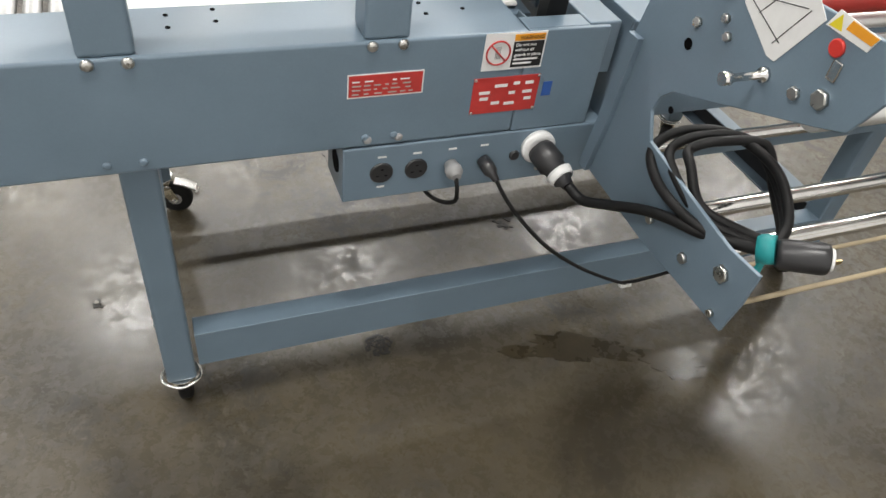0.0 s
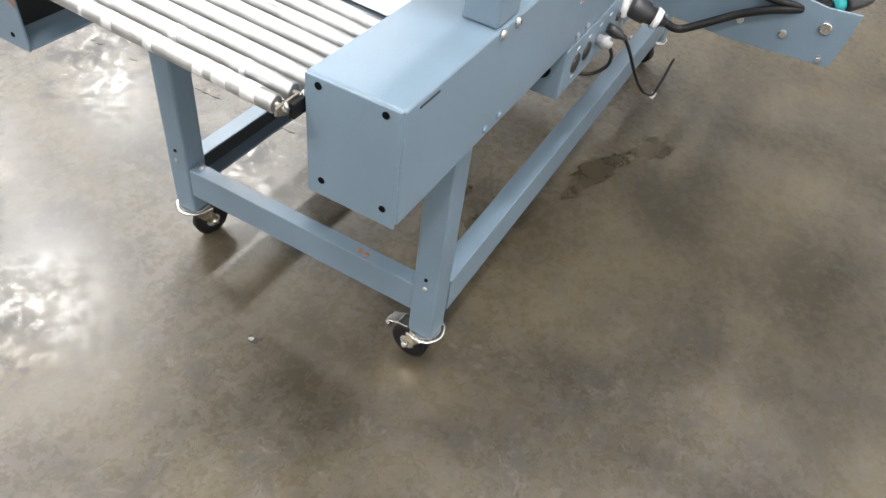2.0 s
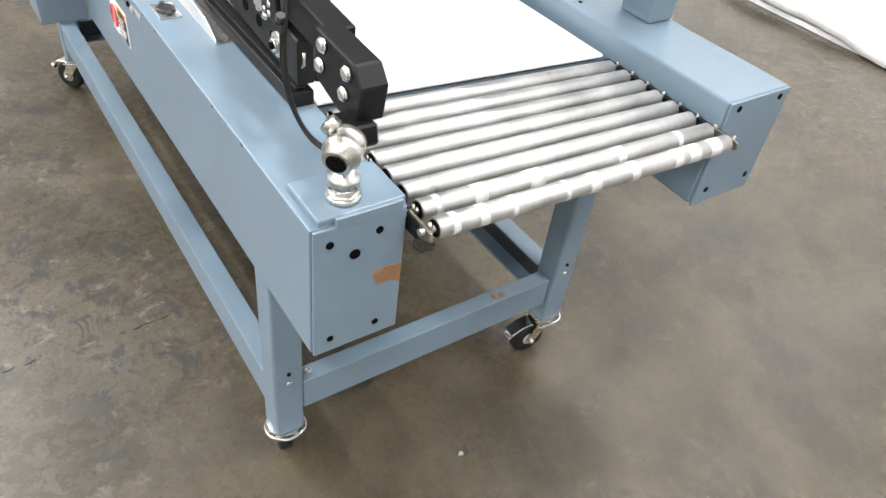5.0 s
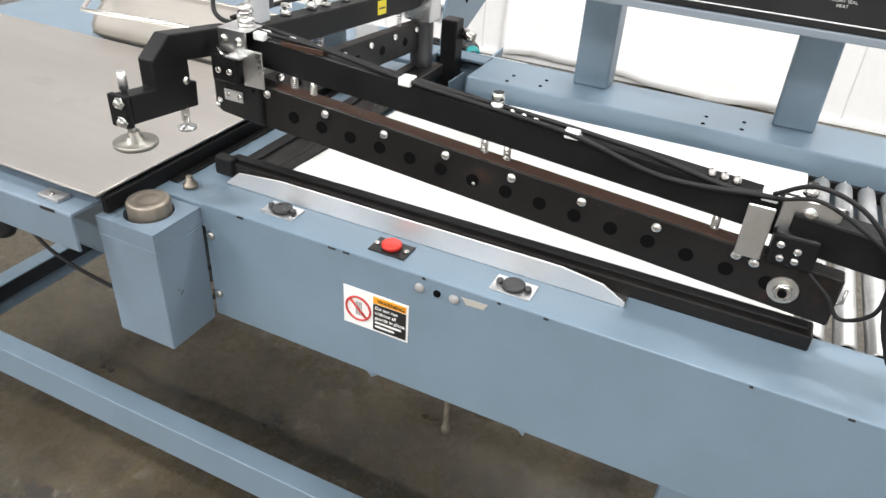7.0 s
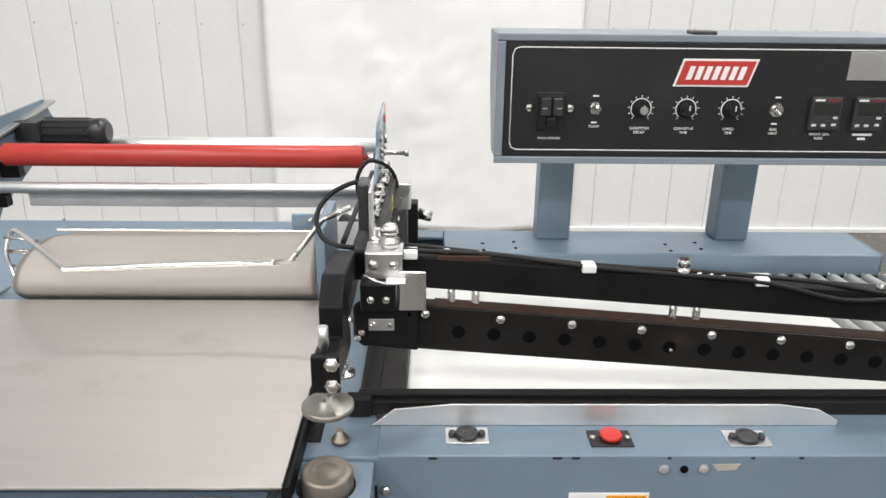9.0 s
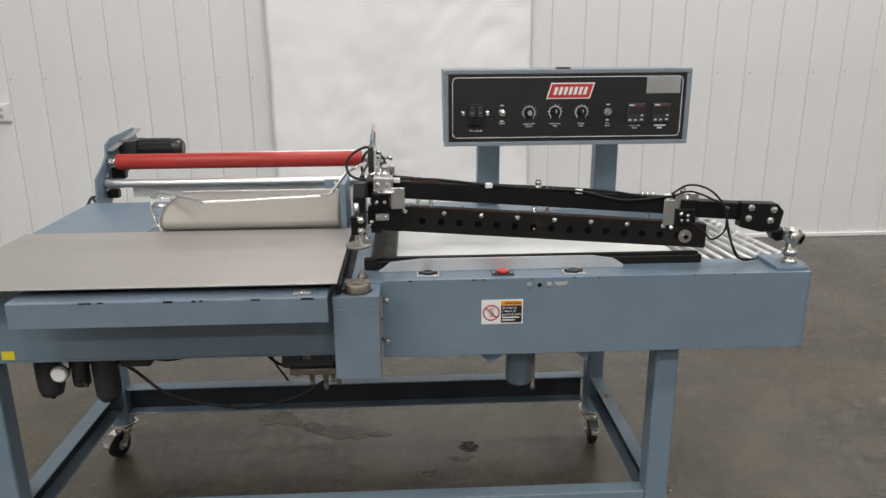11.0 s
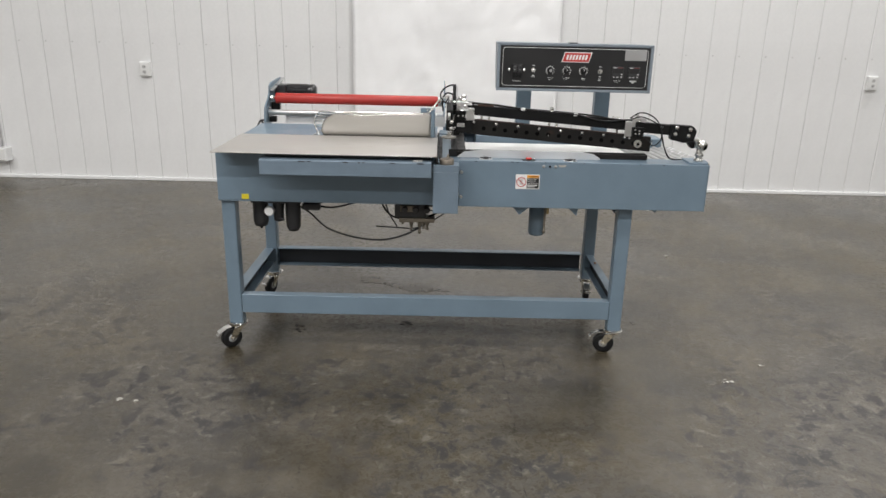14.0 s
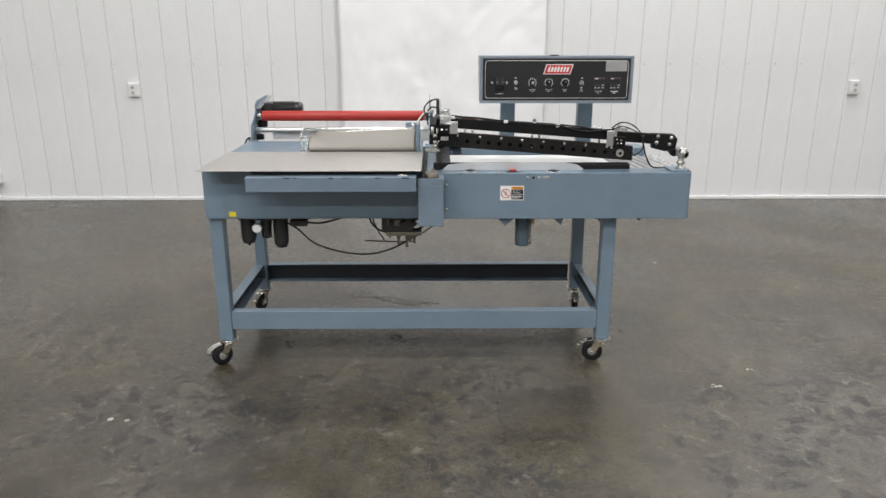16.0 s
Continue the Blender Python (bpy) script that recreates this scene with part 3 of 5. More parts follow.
P("face_plate", box(1.379, 2.073, FY, 0.4895, 1.1595, 1.3505, 0.001), M_FACE, "black laminate face with white rule", panel)
RX0, RX1, RZ0, RZ1 = 1.39, 2.063, 1.17, 1.342
rule = [(RX0, FY, RZ0 + 0.012), (RX0, FY, RZ1 - 0.012), (RX0 + 0.004, FY, RZ1 - 0.003), (RX0 + 0.012, FY, RZ1), (RX1 - 0.012, FY, RZ1), (RX1 - 0.003, FY, RZ1 - 0.004),
        (RX1, FY, RZ1 - 0.012), (RX1, FY, RZ0 + 0.012), (RX1 - 0.004, FY, RZ0 + 0.003), (RX1 - 0.012, FY, RZ0), (RX0 + 0.012, FY, RZ0), (RX0 + 0.003, FY, RZ0 + 0.004), (RX0, FY, RZ0 + 0.012)]
P("border_rule", hose(rule, 0.0011, 6, smooth=False), M_WHITEP, parent=panel)
# maker's badge as plain shapes
badge = [(1.662, 1.28), (1.79, 1.28), (1.804, 1.326), (1.676, 1.326)]
P("badge_border", prism(badge, "y", FY - 0.002, FY, 0.0006), M_WHITEP, parent=panel)
P("badge", prism([(1.667, 1.2835), (1.787, 1.2835), (1.7985, 1.3225), (1.6785, 1.3225)], "y", FY - 0.003, FY - 0.0021, 0), M_REDP, "red slanted badge", panel)
for k in range(7):
    x0, h = 1.682 + 0.0145 * k, 0.022
    P("badge_bar", prism([(x0, 1.292), (x0 + 0.009, 1.292), (x0 + 0.009 + h * 0.28, 1.292 + h), (x0 + h * 0.28, 1.292 + h)], "y", FY - 0.0038, FY - 0.0031, 0), M_WHITEP, parent=panel)
P("name_plate", box(1.956, 2.056, FY - 0.0025, FY, 1.293, 1.34, 0.0008), M_SILVERP, "blank brushed silver plate", panel)
ZC = 1.242
breaker = P("breaker", box(1.436, 1.48, FY - 0.012, FY, 1.207, 1.266, 0.003), M_RUBBER, "black main breaker with a rocker", panel)
P("plate", box(1.433, 1.483, FY - 0.0035, FY, 1.204, 1.269, 0.0015), M_INK, parent=panel)
P("screw", dome((1.422, FY, ZC), (0, -1, 0), 0.007, 0.004), M_CHROME, parent=panel)
P("screw", dome((1.491, FY, ZC), (0, -1, 0), 0.007, 0.004), M_CHROME, parent=panel)
for x0, x1 in ((1.439, 1.4565), (1.4595, 1.477)):
    P("rocker", box(x0, x1, FY - 0.0185, FY - 0.0115, 1.231, 1.262, 0.003), M_PLASTIC, parent=panel)
P("rocker", box(1.45, 1.466, FY - 0.0205, FY - 0.0115, 1.212, 1.229, 0.003), M_RUBBER, parent=panel)
for x in (1.4455, 1.47):
    P("mark", box(x - 0.004, x + 0.004, FY - 0.0192, FY - 0.0184, ZC + 0.001, ZC + 0.003, 0), M_GREYP, parent=panel)
for x in (1.534, 1.846):
    t = P("toggle_switch", turned((x, FY + 0.001, ZC), (x, FY - 0.008, ZC), [(0, 0.012), (0.4, 0.012), (0.5, 0.009), (1, 0.009)], 6 if x < 1.7 else 18), M_ZINC, parent=panel)
    P("switch_lever", turned((x, FY - 0.006, ZC), (x, FY - 0.018, ZC + (0.005 if x < 1.7 else -0.005)), [(0, 0.0025), (0.7, 0.0035), (1, 0.0028)], 10), M_CHROME, parent=panel)
    for dz in (0.021, -0.024):
        P("mark", box(x - 0.005, x + 0.005, FY - 0.0005, FY + 0.001, ZC + dz - 0.0014, ZC + dz + 0.0014, 0), M_WHITEP, parent=panel)
for k, x in enumerate((1.613, 1.69, 1.768)):
    ring = [(x + 0.0172 * math.cos(a), FY, ZC + 0.0172 * math.sin(a)) for a in (radians(-50 + 280 * i / 24) for i in range(25))]
    P("dial_ring", hose(ring, 0.0011, 6, smooth=False), M_WHITEP, parent=panel)
    for i in range(11):
        a = radians(-50 + 28 * i)
        c, s = math.cos(a), math.sin(a)
        P("dial_tick", hose([(x + 0.0192 * c, FY, ZC + 0.0192 * s), (x + 0.0228 * c, FY, ZC + 0.0228 * s)], 0.0008, 5, smooth=False), M_WHITEP, parent=panel)
    P("knob", turned((x, FY, ZC), (x, FY - 0.02, ZC), [(0, 0.0135), (0.3, 0.0135), (0.35, 0.0105), (0.95, 0.0098), (1, 0.009)], 20), M_RUBBER, parent=panel)
    P("pointer", box(x - 0.0009, x + 0.0009, FY - 0.0206, FY - 0.0198, ZC, ZC + 0.0085, 0), M_WHITEP, parent=panel)
    if k == 0:
        P("knob_cap", turned((x, FY - 0.0195, ZC), (x, FY - 0.0215, ZC), [(0, 0.0072), (1, 0.0068)], 16), M_SILVERP, parent=panel)
for x in (1.928, 2.003):
    P("controller", box(x - 0.0265, x + 0.0265, FY - 0.01, FY, 1.209, 1.266, 0.003), M_PLASTIC, "black square temperature controller", panel)
    P("display", box(x - 0.022, x + 0.022, FY - 0.0112, FY - 0.01, 1.236, 1.256, 0.0005), M_INK, parent=panel)
    P("red_bar", box(x - 0.002, x + 0.022, FY - 0.0109, FY - 0.0098, 1.2585, 1.262, 0), M_DIMRED, parent=panel)
    P("mark", box(x - 0.022, x - 0.006, FY - 0.0109, FY - 0.0098, 1.259, 1.262, 0), M_WHITEP, parent=panel)
    for dx, dz in ((-0.018, 0.218), (-0.002, 0.218), (0.016, 0.219), (0.017, 0.231)):
        P("key", box(x + dx - 0.004, x + dx + 0.004, FY - 0.0112, FY - 0.0098, 1.0 + dz - 0.0022, 1.0 + dz + 0.0022, 0.0005), M_LIGHTP, parent=panel)
RT, UP = (1, 0, 0), (0, 0, 1)
for words, x, z in (("MAIN POWER", 1.458, 1.19), ("SCRAP", 1.534, 1.211), ("CONVEYOR", 1.613, 1.2085), ("DELAY", 1.613, 1.2015), ("CONVEYOR", 1.69, 1.2085), ("TIME", 1.69, 1.2015),
                    ("DWELL", 1.768, 1.2085), ("TIME", 1.768, 1.2015), ("SEAL", 1.846, 1.2085), ("HEAT", 1.846, 1.2015), ("FRONT SEAL", 1.928, 1.2005), ("HEAT", 1.928, 1.1935)):
    lettering(words, 0.0063, (x, FY - 0.0005, z), RT, UP, M_WHITEP, panel)
for x, z, w in ((2.003, 1.2005, 0.034), (2.003, 1.1935, 0.014)):
    P("mark", box(x - w / 2, x + w / 2, FY - 0.0006, FY + 0.001, z - 0.002, z + 0.002, 0), M_WHITEP, parent=panel)
P("hasp", box(1.7, 1.74, 0.52, 0.56, 1.361, 1.368, 0.002), M_PLASTIC, parent=panel)
panel.location = (0, 0.018, -0.004)


def warning_label(x0, x1, z0, z1, y, facing, parent):
    """The white, orange and black safety label; facing is -1 for the front, 1 for the rear."""
    f = facing
    ya, yb = (y - 0.0012, y) if f < 0 else (y, y + 0.0012)
    lab = P("safety_label", box(x0, x1, ya, yb, z0, z1, 0), M_WHITEP, "white safety label with red prohibition ring", parent)
    w, h = x1 - x0, z1 - z0
    r = (lambda u: x0 + u * w) if f < 0 else (lambda u: x1 - u * w)
    yo = y - 0.0022 if f < 0 else y + 0.0022
    def slab(u0, u1, v0, v1, mat, name):
        P(name, box(min(r(u0), r(u1)), max(r(u0), r(u1)), min(yo, y), max(yo, y), z0 + v0 * h, z0 + v1 * h, 0), mat, parent=parent)
    slab(0.47, 0.97, 0.78, 0.95, M_ORANGE, "label_band")
    slab(0.47, 0.97, 0.06, 0.755, M_INK, "label_band")
    cx, cz, rr = r(0.235), z0 + 0.48 * h, 0.19 * w
    P("label_ring", hose([(cx + rr * math.cos(a), yo, cz + rr * math.sin(a)) for a in (2 * math.pi * i / 28 for i in range(29))], 0.0016, 6, smooth=False), M_REDP, parent=parent)
    P("label_slash", hose([(cx - f * -1 * rr * 0.7, yo, cz + rr * 0.7), (cx + f * -1 * rr * 0.7, yo, cz - rr * 0.7)], 0.0016, 6, smooth=False), M_REDP, parent=parent)
    for k in range(4):
        P("label_bar", box(cx - 0.004 + k * 0.0026, cx - 0.0028 + k * 0.0026, min(yo, y) , max(yo, y) - 0.0003, cz - 0.011, cz + 0.011, 0), M_GREYP, parent=parent)
    size = 0.125 * h
    rt = (1, 0, 0) if f < 0 else (-1, 0, 0)
    lettering("WARNING", size * 1.1, (r(0.75), yo + 0.0004 * f, z0 + 0.86 * h), rt, UP, M_INK, parent)
    for k, words in enumerate(("Do not run", "without all", "guards in place.")):
        lettering(words, size * 0.98, (r(0.5), yo + 0.0004 * f, z0 + (0.67 - 0.135 * k) * h), rt, UP, M_WHITEP, parent, centre=False)
    for k in range(2):
        slab(0.5, 0.93 - 0.1 * k, 0.25 - 0.11 * k, 0.29 - 0.11 * k, M_WHITEP, "label_bar")
        P("label_bar", box(min(r(0.5), r(0.9 - 0.1 * k)), max(r(0.5), r(0.9 - 0.1 * k)), min(yo + 0.0004 * f, y), max(yo + 0.0004 * f, y), z0 + (0.25 - 0.11 * k) * h, z0 + (0.30 - 0.11 * k) * h, 0), M_WHITEP, parent=parent)


warning_label(1.427, 1.527, 0.784, 0.846, 0.0, -1, front_housing)
warning_label(1.252, 1.364, 0.831, 0.898, 0.856, 1, rear_housing)
for x, z, r, m in ((1.541, 0.881, 0.007, M_GREYP), (1.566, 0.881, 0.005, M_HOLE), (1.59, 0.881, 0.007, M_GREYP)):
    P("screw", dome((x, 0.0, z), (0, -1, 0), r, 0.004), m, parent=front_housing)
P("worn_patch", prism([(1.6, 0.888), (1.635, 0.889), (1.63, 0.88), (1.607, 0.879)], "y", -0.0011, 0.0005, 0), M_CHIP, "rubbed yellowish paint", front_housing)
for z in (0.745, 0.85):
    P("bolt", dome((1.2, 0.0, z), (0, -1, 0), 0.007, 0.005), M_ZINC, parent=front_housing)

# buttons along the front edge
for x, y, kind in ((1.301, 0.040, "black"), (1.481, 0.034, "red"), (1.654, 0.034, "black")):
    plate_m = M_ALU if kind == "black" else M_INK
    P("button_plate", box(x - 0.027, x + 0.027, y - 0.017, y + 0.017, 0.9, 0.9025, 0.0008), plate_m)
    if kind == "red":
        P("stop_button", turned((x, y, 0.9028), (x, y, 0.9105), [(0, 0.012), (0.3, 0.012), (0.35, 0.0142), (0.85, 0.0136), (1, 0.012)], 20), M_REDBTN, "red mushroom stop button")
        for dx in (-0.022, 0.022):
            P("screw", dome((x + dx, y, 0.9035), (0, 0, 1), 0.004, 0.002), M_ZINC)
    else:
        P("palm_button", turned((x, y, 0.9028), (x, y, 0.909), [(0, 0.0145), (0.7, 0.0145), (0.85, 0.012), (0.55, 0.0095)], 20), M_PLASTIC, "black recessed palm button")
        for dx in (-0.0185, 0.0185):
            P("button_ear", turned((x + dx, y, 0.9035), (x + dx, y, 0.908), [(0, 0.005), (1, 0.004)], 12), M_PLASTIC)
P("plug_fitting", turned((1.143, 0.03, 0.9), (1.143, 0.03, 0.917), [(0, 0.011), (0.3, 0.011), (0.32, 0.007), (0.6, 0.007), (0.62, 0.005), (1, 0.005)], 12), M_OLDZ)

# inner shelf under the seal, left of the front housing
P("deck", box(1.095, 1.195, 0.0, 0.7, 0.86, 0.898, 0.003), M_BLUE)
P("slot_strip", box(1.103, 1.118, 0.03, 0.62, 0.898, 0.901, 0.001), M_BLACK)

# guide post with a round stop let into its top
gpost = P("guide_post", box(1.083, 1.187, -0.092, -0.001, 0.694, 0.866, 0.002), M_BLUE_D, "square post box with rubbed edges")
def holed_plate(x0, x1, y0, y1, z0, z1, cx, cy, r, n=32):
    """A flat plate with a round hole through it."""
    bm = bmesh.new()
    rings = []
    for z in (z0, z1):
        outer, inner = [], []
        for k in range(n):
            a = 2 * math.pi * k / n
            dx, dy = math.cos(a), math.sin(a)
            reach = min(((x1 if dx > 0 else x0) - cx) / dx if abs(dx) > 1e-6 else 9, ((y1 if dy > 0 else y0) - cy) / dy if abs(dy) > 1e-6 else 9)
            outer.append([cx + dx * reach, cy + dy * reach])
            inner.append((cx + dx * r, cy + dy * r))
        for px, py in ((x0, y0), (x0, y1), (x1, y0), (x1, y1)):
            near = min(outer, key=lambda q: (q[0] - px) ** 2 + (q[1] - py) ** 2)
            near[0], near[1] = px, py
        rings.append(([bm.verts.new((*q, z)) for q in outer], [bm.verts.new((*q, z)) for q in inner]))
    (o0, i0), (o1, i1) = rings
    for k in range(n):
        m = (k + 1) % n
        bm.faces.new((o1[k], o1[m], i1[m], i1[k]))
        bm.faces.new((o0[m], o0[k], i0[k], i0[m]))
        bm.faces.new((o0[k], o0[m], o1[m], o1[k]))
        bm.faces.new((i0[m], i0[k], i1[k], i1[m]))
    finish(bm)
    return bm


P("top_plate", holed_plate(1.083, 1.187, -0.092, -0.001, 0.8665, 0.893, 1.135, -0.0455, 0.0345), M_BLUE_D, parent=gpost)
P("round_stop", turned((1.137, -0.045, 0.865), (1.137, -0.045, 0.914), [(0, 0.03), (0.93, 0.03), (0.98, 0.0285), (1, 0.027), (1, 0.019), (0.985, 0.018), (0.985, 0.013), (1, 0.012), (1, 0.001)], 28), M_STOP, "worn round grey stop")

# conveyor: belt, rollers, side strips
def PC(name, bm, mat, label="", parent=None):
    """A part of the conveyor bed, which falls slightly towards the rear."""
    for v in bm.verts:
        v.co.z -= 0.05 * (v.co.y - 0.142)
    return P(name, bm, mat, label, parent)


PC("belt", box(1.222, 1.976, 0.13, 0.684, 0.884, 0.892, 0.004, 2), M_BELT, "flat white conveyor belt")
PC("belt_bed", box(1.2, 1.97, 0.124, 0.7, 0.84, 0.8795, 0.002), M_BLUE)
PC("side_strip", box(1.975, 2.25, 0.1235, 0.133, 0.858, 0.882, 0.002), M_BLACK)
PC("side_strip", box(1.975, 2.25, 0.692, 0.701, 0.858, 0.882, 0.002), M_BLACK)
R_ROLL = 0.0138
tape = random.Random(8)
for k in range(8):
    x = 2.001 + 0.0368 * k
    roller = PC("roller", rod((x, 0.142, 0.878), (x, 0.68, 0.878), R_ROLL, 20, 0.002), M_ROLLER, "worn zinc-plated roller")
    PC("tube_end", rod((x, 0.1405, 0.878), (x, 0.1425, 0.878), R_ROLL - 0.003, 16), M_HOLE, parent=roller)
    PC("axle", rod((x, 0.12, 0.878), (x, 0.698, 0.878), 0.0045, 10), M_ZINC, parent=roller)
    y = 0.16
    while k > 5 and y < 0.64:
        w = tape.uniform(0.006, 0.026)
        PC("tape_mark", turned((x, y, 0.878), (x, y + w, 0.878), [(0, R_ROLL + 0.0003), (1, R_ROLL + 0.0003)], 20), M_LIGHTP if tape.random() < 0.4 else M_GUARD, parent=roller)
        y += w + tape.uniform(0.01, 0.08) * (1 if k == 7 else 2.5)
    for y in (0.696, 0.1345):
        PC("axle_end", dome((x, y, 0.877), (0, 0, 1), 0.004, 0.012), M_CHROME, parent=roller)
for y in (0.128, 0.69):
    PC("end_bracket", prism([(2.225, 0.885), (2.25, 0.885), (2.272, 0.884), (2.275, 0.873), (2.25, 0.862), (2.225, 0.856)], "y", y - 0.002, y + 0.002, 0.0006), M_OLDZ)
P("guard_bar", prism([(1.18, 0.9005), (1.785, 0.9005), (1.785, 0.908), (1.756, 0.926), (1.703, 0.934), (1.283, 0.934), (1.209, 0.926)], "y", 0.0, 0.0025, 0.0006), M_GUARD, "thin bare aluminium guard strip").matrix_basis = (
    Matrix.Translation((0, 0.064, 0.9)) @ Matrix.Rotation(radians(6), 4, "X") @ Matrix.Translation((0, 0, -0.9)))
P("guard_flange", box(1.185, 1.785, 0.068, 0.088, 0.9, 0.9025, 0.0006), M_ALU)

# lower seal jaw: an L of black padded bar
P("lower_jaw", box(1.158, 1.992, 0.088, 0.121, 0.9, 0.922, 0.003), M_JAW, "black front lower seal bar")
P("jaw_pad", box(1.17, 1.985, 0.097, 0.112, 0.922, 0.9265, 0.0015), M_RUBBER)
P("lower_jaw", box(1.158, 1.222, 0.1225, 0.72, 0.884, 0.908, 0.003), M_JAW, "black side lower seal bar")
P("jaw_pad", box(1.165, 1.185, 0.13, 0.72, 0.908, 0.9125, 0.0015), M_RUBBER)
P("jaw_end", box(1.145, 1.178, 0.082, 0.1, 0.9, 0.93, 0.004), M_RUBBER)

# ---- upper seal arm: front run, slightly raised at its left end ----
SLOPE = -0.0772


def zl(x):
    return 1.038 + SLOPE * (x - 1.343)


def sloped(x0, x1, y0, y1, low, high, bevel=0.002):
    """A straight bar that follows the tilt of the arm; low and high count from its bolt line."""
    return prism([(x0, zl(x0) + low), (x1, zl(x1) + low), (x1, zl(x1) + high), (x0, zl(x0) + high)], "y", y0, y1, bevel)


jaw = P("upper_jaw", sloped(1.185, 2.0, 0.094, 0.118, -0.051, 0.011), M_JAW, "black scorched seal bar with round holes and bolts")
P("jaw_lip", sloped(1.185, 2.0, 0.1185, 0.15, -0.051, -0.035), M_JAW, parent=jaw)
P("copper_edge", sloped(1.26, 1.9, 0.0945, 0.1175, 0.0112, 0.0125, 0.0003), M_WOOD, "reddish edge strip", jaw)
for x in (1.228, 1.248, 1.343, 1.434, 1.524, 1.615, 1.706, 1.797, 1.888, 1.908):
    P("bolt", dome((x, 0.094, zl(x) + (0 if x < 1.9 else -0.002)), (0, -1, 0), 0.0068, 0.006), M_CHROME, parent=jaw)
for k in range(15):
    x = 1.29 + 0.0455 * k
    P("round_hole", rod((x, 0.0928, zl(x) - 0.022), (x, 0.0945, zl(x) - 0.022), 0.0085, 16), M_HOLE, parent=jaw)
P("screw", dome((1.565, 0.094, zl(1.565) - 0.026), (0, -1, 0), 0.003, 0.003), M_CHROME, parent=jaw)
P("washer", turned((1.945, 0.094, 0.969), (1.945, 0.09, 0.969), [(0, 0.0165), (1, 0.0165)], 24), M_ZINC, parent=jaw)
P("nut", hexhead((1.945, 0.09, 0.969), (0, -1, 0), 0.0105, 0.006), M_CHROME, parent=jaw)
P("stud", rod((1.945, 0.085, 0.969), (1.945, 0.0815, 0.969), 0.005, 10), M_HOLE, parent=jaw)

arm = P("seal_arm", sloped(1.2, 1.985, 0.112, 0.142, 0.027, 0.069), M_BLACK, "upper black arm bar with cables clipped along it")
P("forearm", sloped(1.93, 2.085, 0.0925, 0.128, 0.027, 0.069), M_BLACK, parent=arm)
P("hinge_plate", prism([(2.078, 0.992), (2.135, 0.978), (2.178, 0.985), (2.186, 1.03), (2.168, 1.05), (2.078, 1.054)], "y", 0.08, 0.1135, 0.002), M_BLACK, parent=arm)
for x, z in ((2.1, 1.042), (2.157, 1.036), (2.095, 1.016), (2.151, 1.009)):
    P("bolt", hexhead((x, 0.08, z), (0, -1, 0), 0.0095, 0.005), M_CHROME, parent=arm)
    P("bolt", dome((x, 0.075, z), (0, -1, 0), 0.008, 0.003), M_CHROME, parent=arm)
P("hinge_lug", prism([(2.145, 0.985), (2.19, 0.99), (2.196, 0.965), (2.165, 0.958)], "y", 0.062, 0.1, 0.003), M_BLACK, parent=arm)
for x in (1.281, 1.312, 1.568, 1.599, 1.857):
    z0, z1 = zl(x) + 0.011, zl(x) + 0.027
    P("spring", spring((x, 0.112, z0), (x, 0.112, z1), 0.0042, 0.0011, 6), M_ZINC, parent=arm)
    P("pin", rod((x, 0.112, z0 - 0.002), (x, 0.112, z1 + 0.002), 0.0022, 8), M_CHROME, parent=arm)

# cables along the arm
top = 0.069
runs = ([(1.2, 0.125, 1.128), (1.229, 0.118, zl(1.229) + top + 0.006), (1.33, 0.116, zl(1.33) + top + 0.009), (1.454, 0.112, zl(1.454) + top + 0.004), (1.56, 0.114, zl(1.56) + top + 0.002),
         (1.677, 0.108, zl(1.677) + top + 0.003), (1.79, 0.106, zl(1.79) + top - 0.012), (1.903, 0.106, zl(1.903) + top + 0.004), (1.95, 0.11, zl(1.95) + top + 0.006)],
        [(1.2, 0.132, 1.126), (1.29, 0.128, zl(1.29) + top + 0.007), (1.454, 0.12, zl(1.454) + top + 0.004), (1.6, 0.12, zl(1.6) + top + 0.006), (1.75, 0.116, zl(1.75) + top + 0.006),
         (1.86, 0.112, zl(1.86) + top - 0.002), (1.93, 0.112, zl(1.93) + top + 0.01)])
for run in runs:
    P("cable", hose(run, 0.0034, 8), M_RUBBER, parent=arm)
for x in (1.229, 1.454, 1.677, 1.903):
    P("cable_clip", box(x - 0.009, x + 0.009, 0.106, 0.126, zl(x) + top - 0.003, zl(x) + top + 0.008, 0.002), M_WHITEP, "white nylon cable clip", arm)
P("terminal_strip", box(1.262, 1.33, 0.112, 0.128, zl(1.296) + top - 0.002, zl(1.296) + top + 0.006, 0.001), M_WOOD, parent=arm)
for x in (1.275, 1.317):
    P("screw", dome((x, 0.12, zl(x) + top + 0.006), (0, 0, 1), 0.0065, 0.005), M_CHROME, parent=arm)
P("fitting", turned((1.577, 0.12, zl(1.577) + top), (1.577, 0.12, zl(1.577) + top + 0.022), [(0, 0.009), (0.4, 0.009), (0.42, 0.0065), (0.6, 0.0065), (0.62, 0.0085), (1, 0.007)], 12), M_CHROME, parent=arm)
for x in (1.598, 1.613, 1.629):
    P("fitting", dome((x, 0.12, zl(x) + top), (0, 0, 1), 0.0055, 0.008), M_CHROME, parent=arm)
for x in (1.838, 1.852, 1.866):
    P("fitting", dome((x, 0.12, zl(x) + top), (0, 0, 1), 0.005, 0.01), M_CHROME, parent=arm)

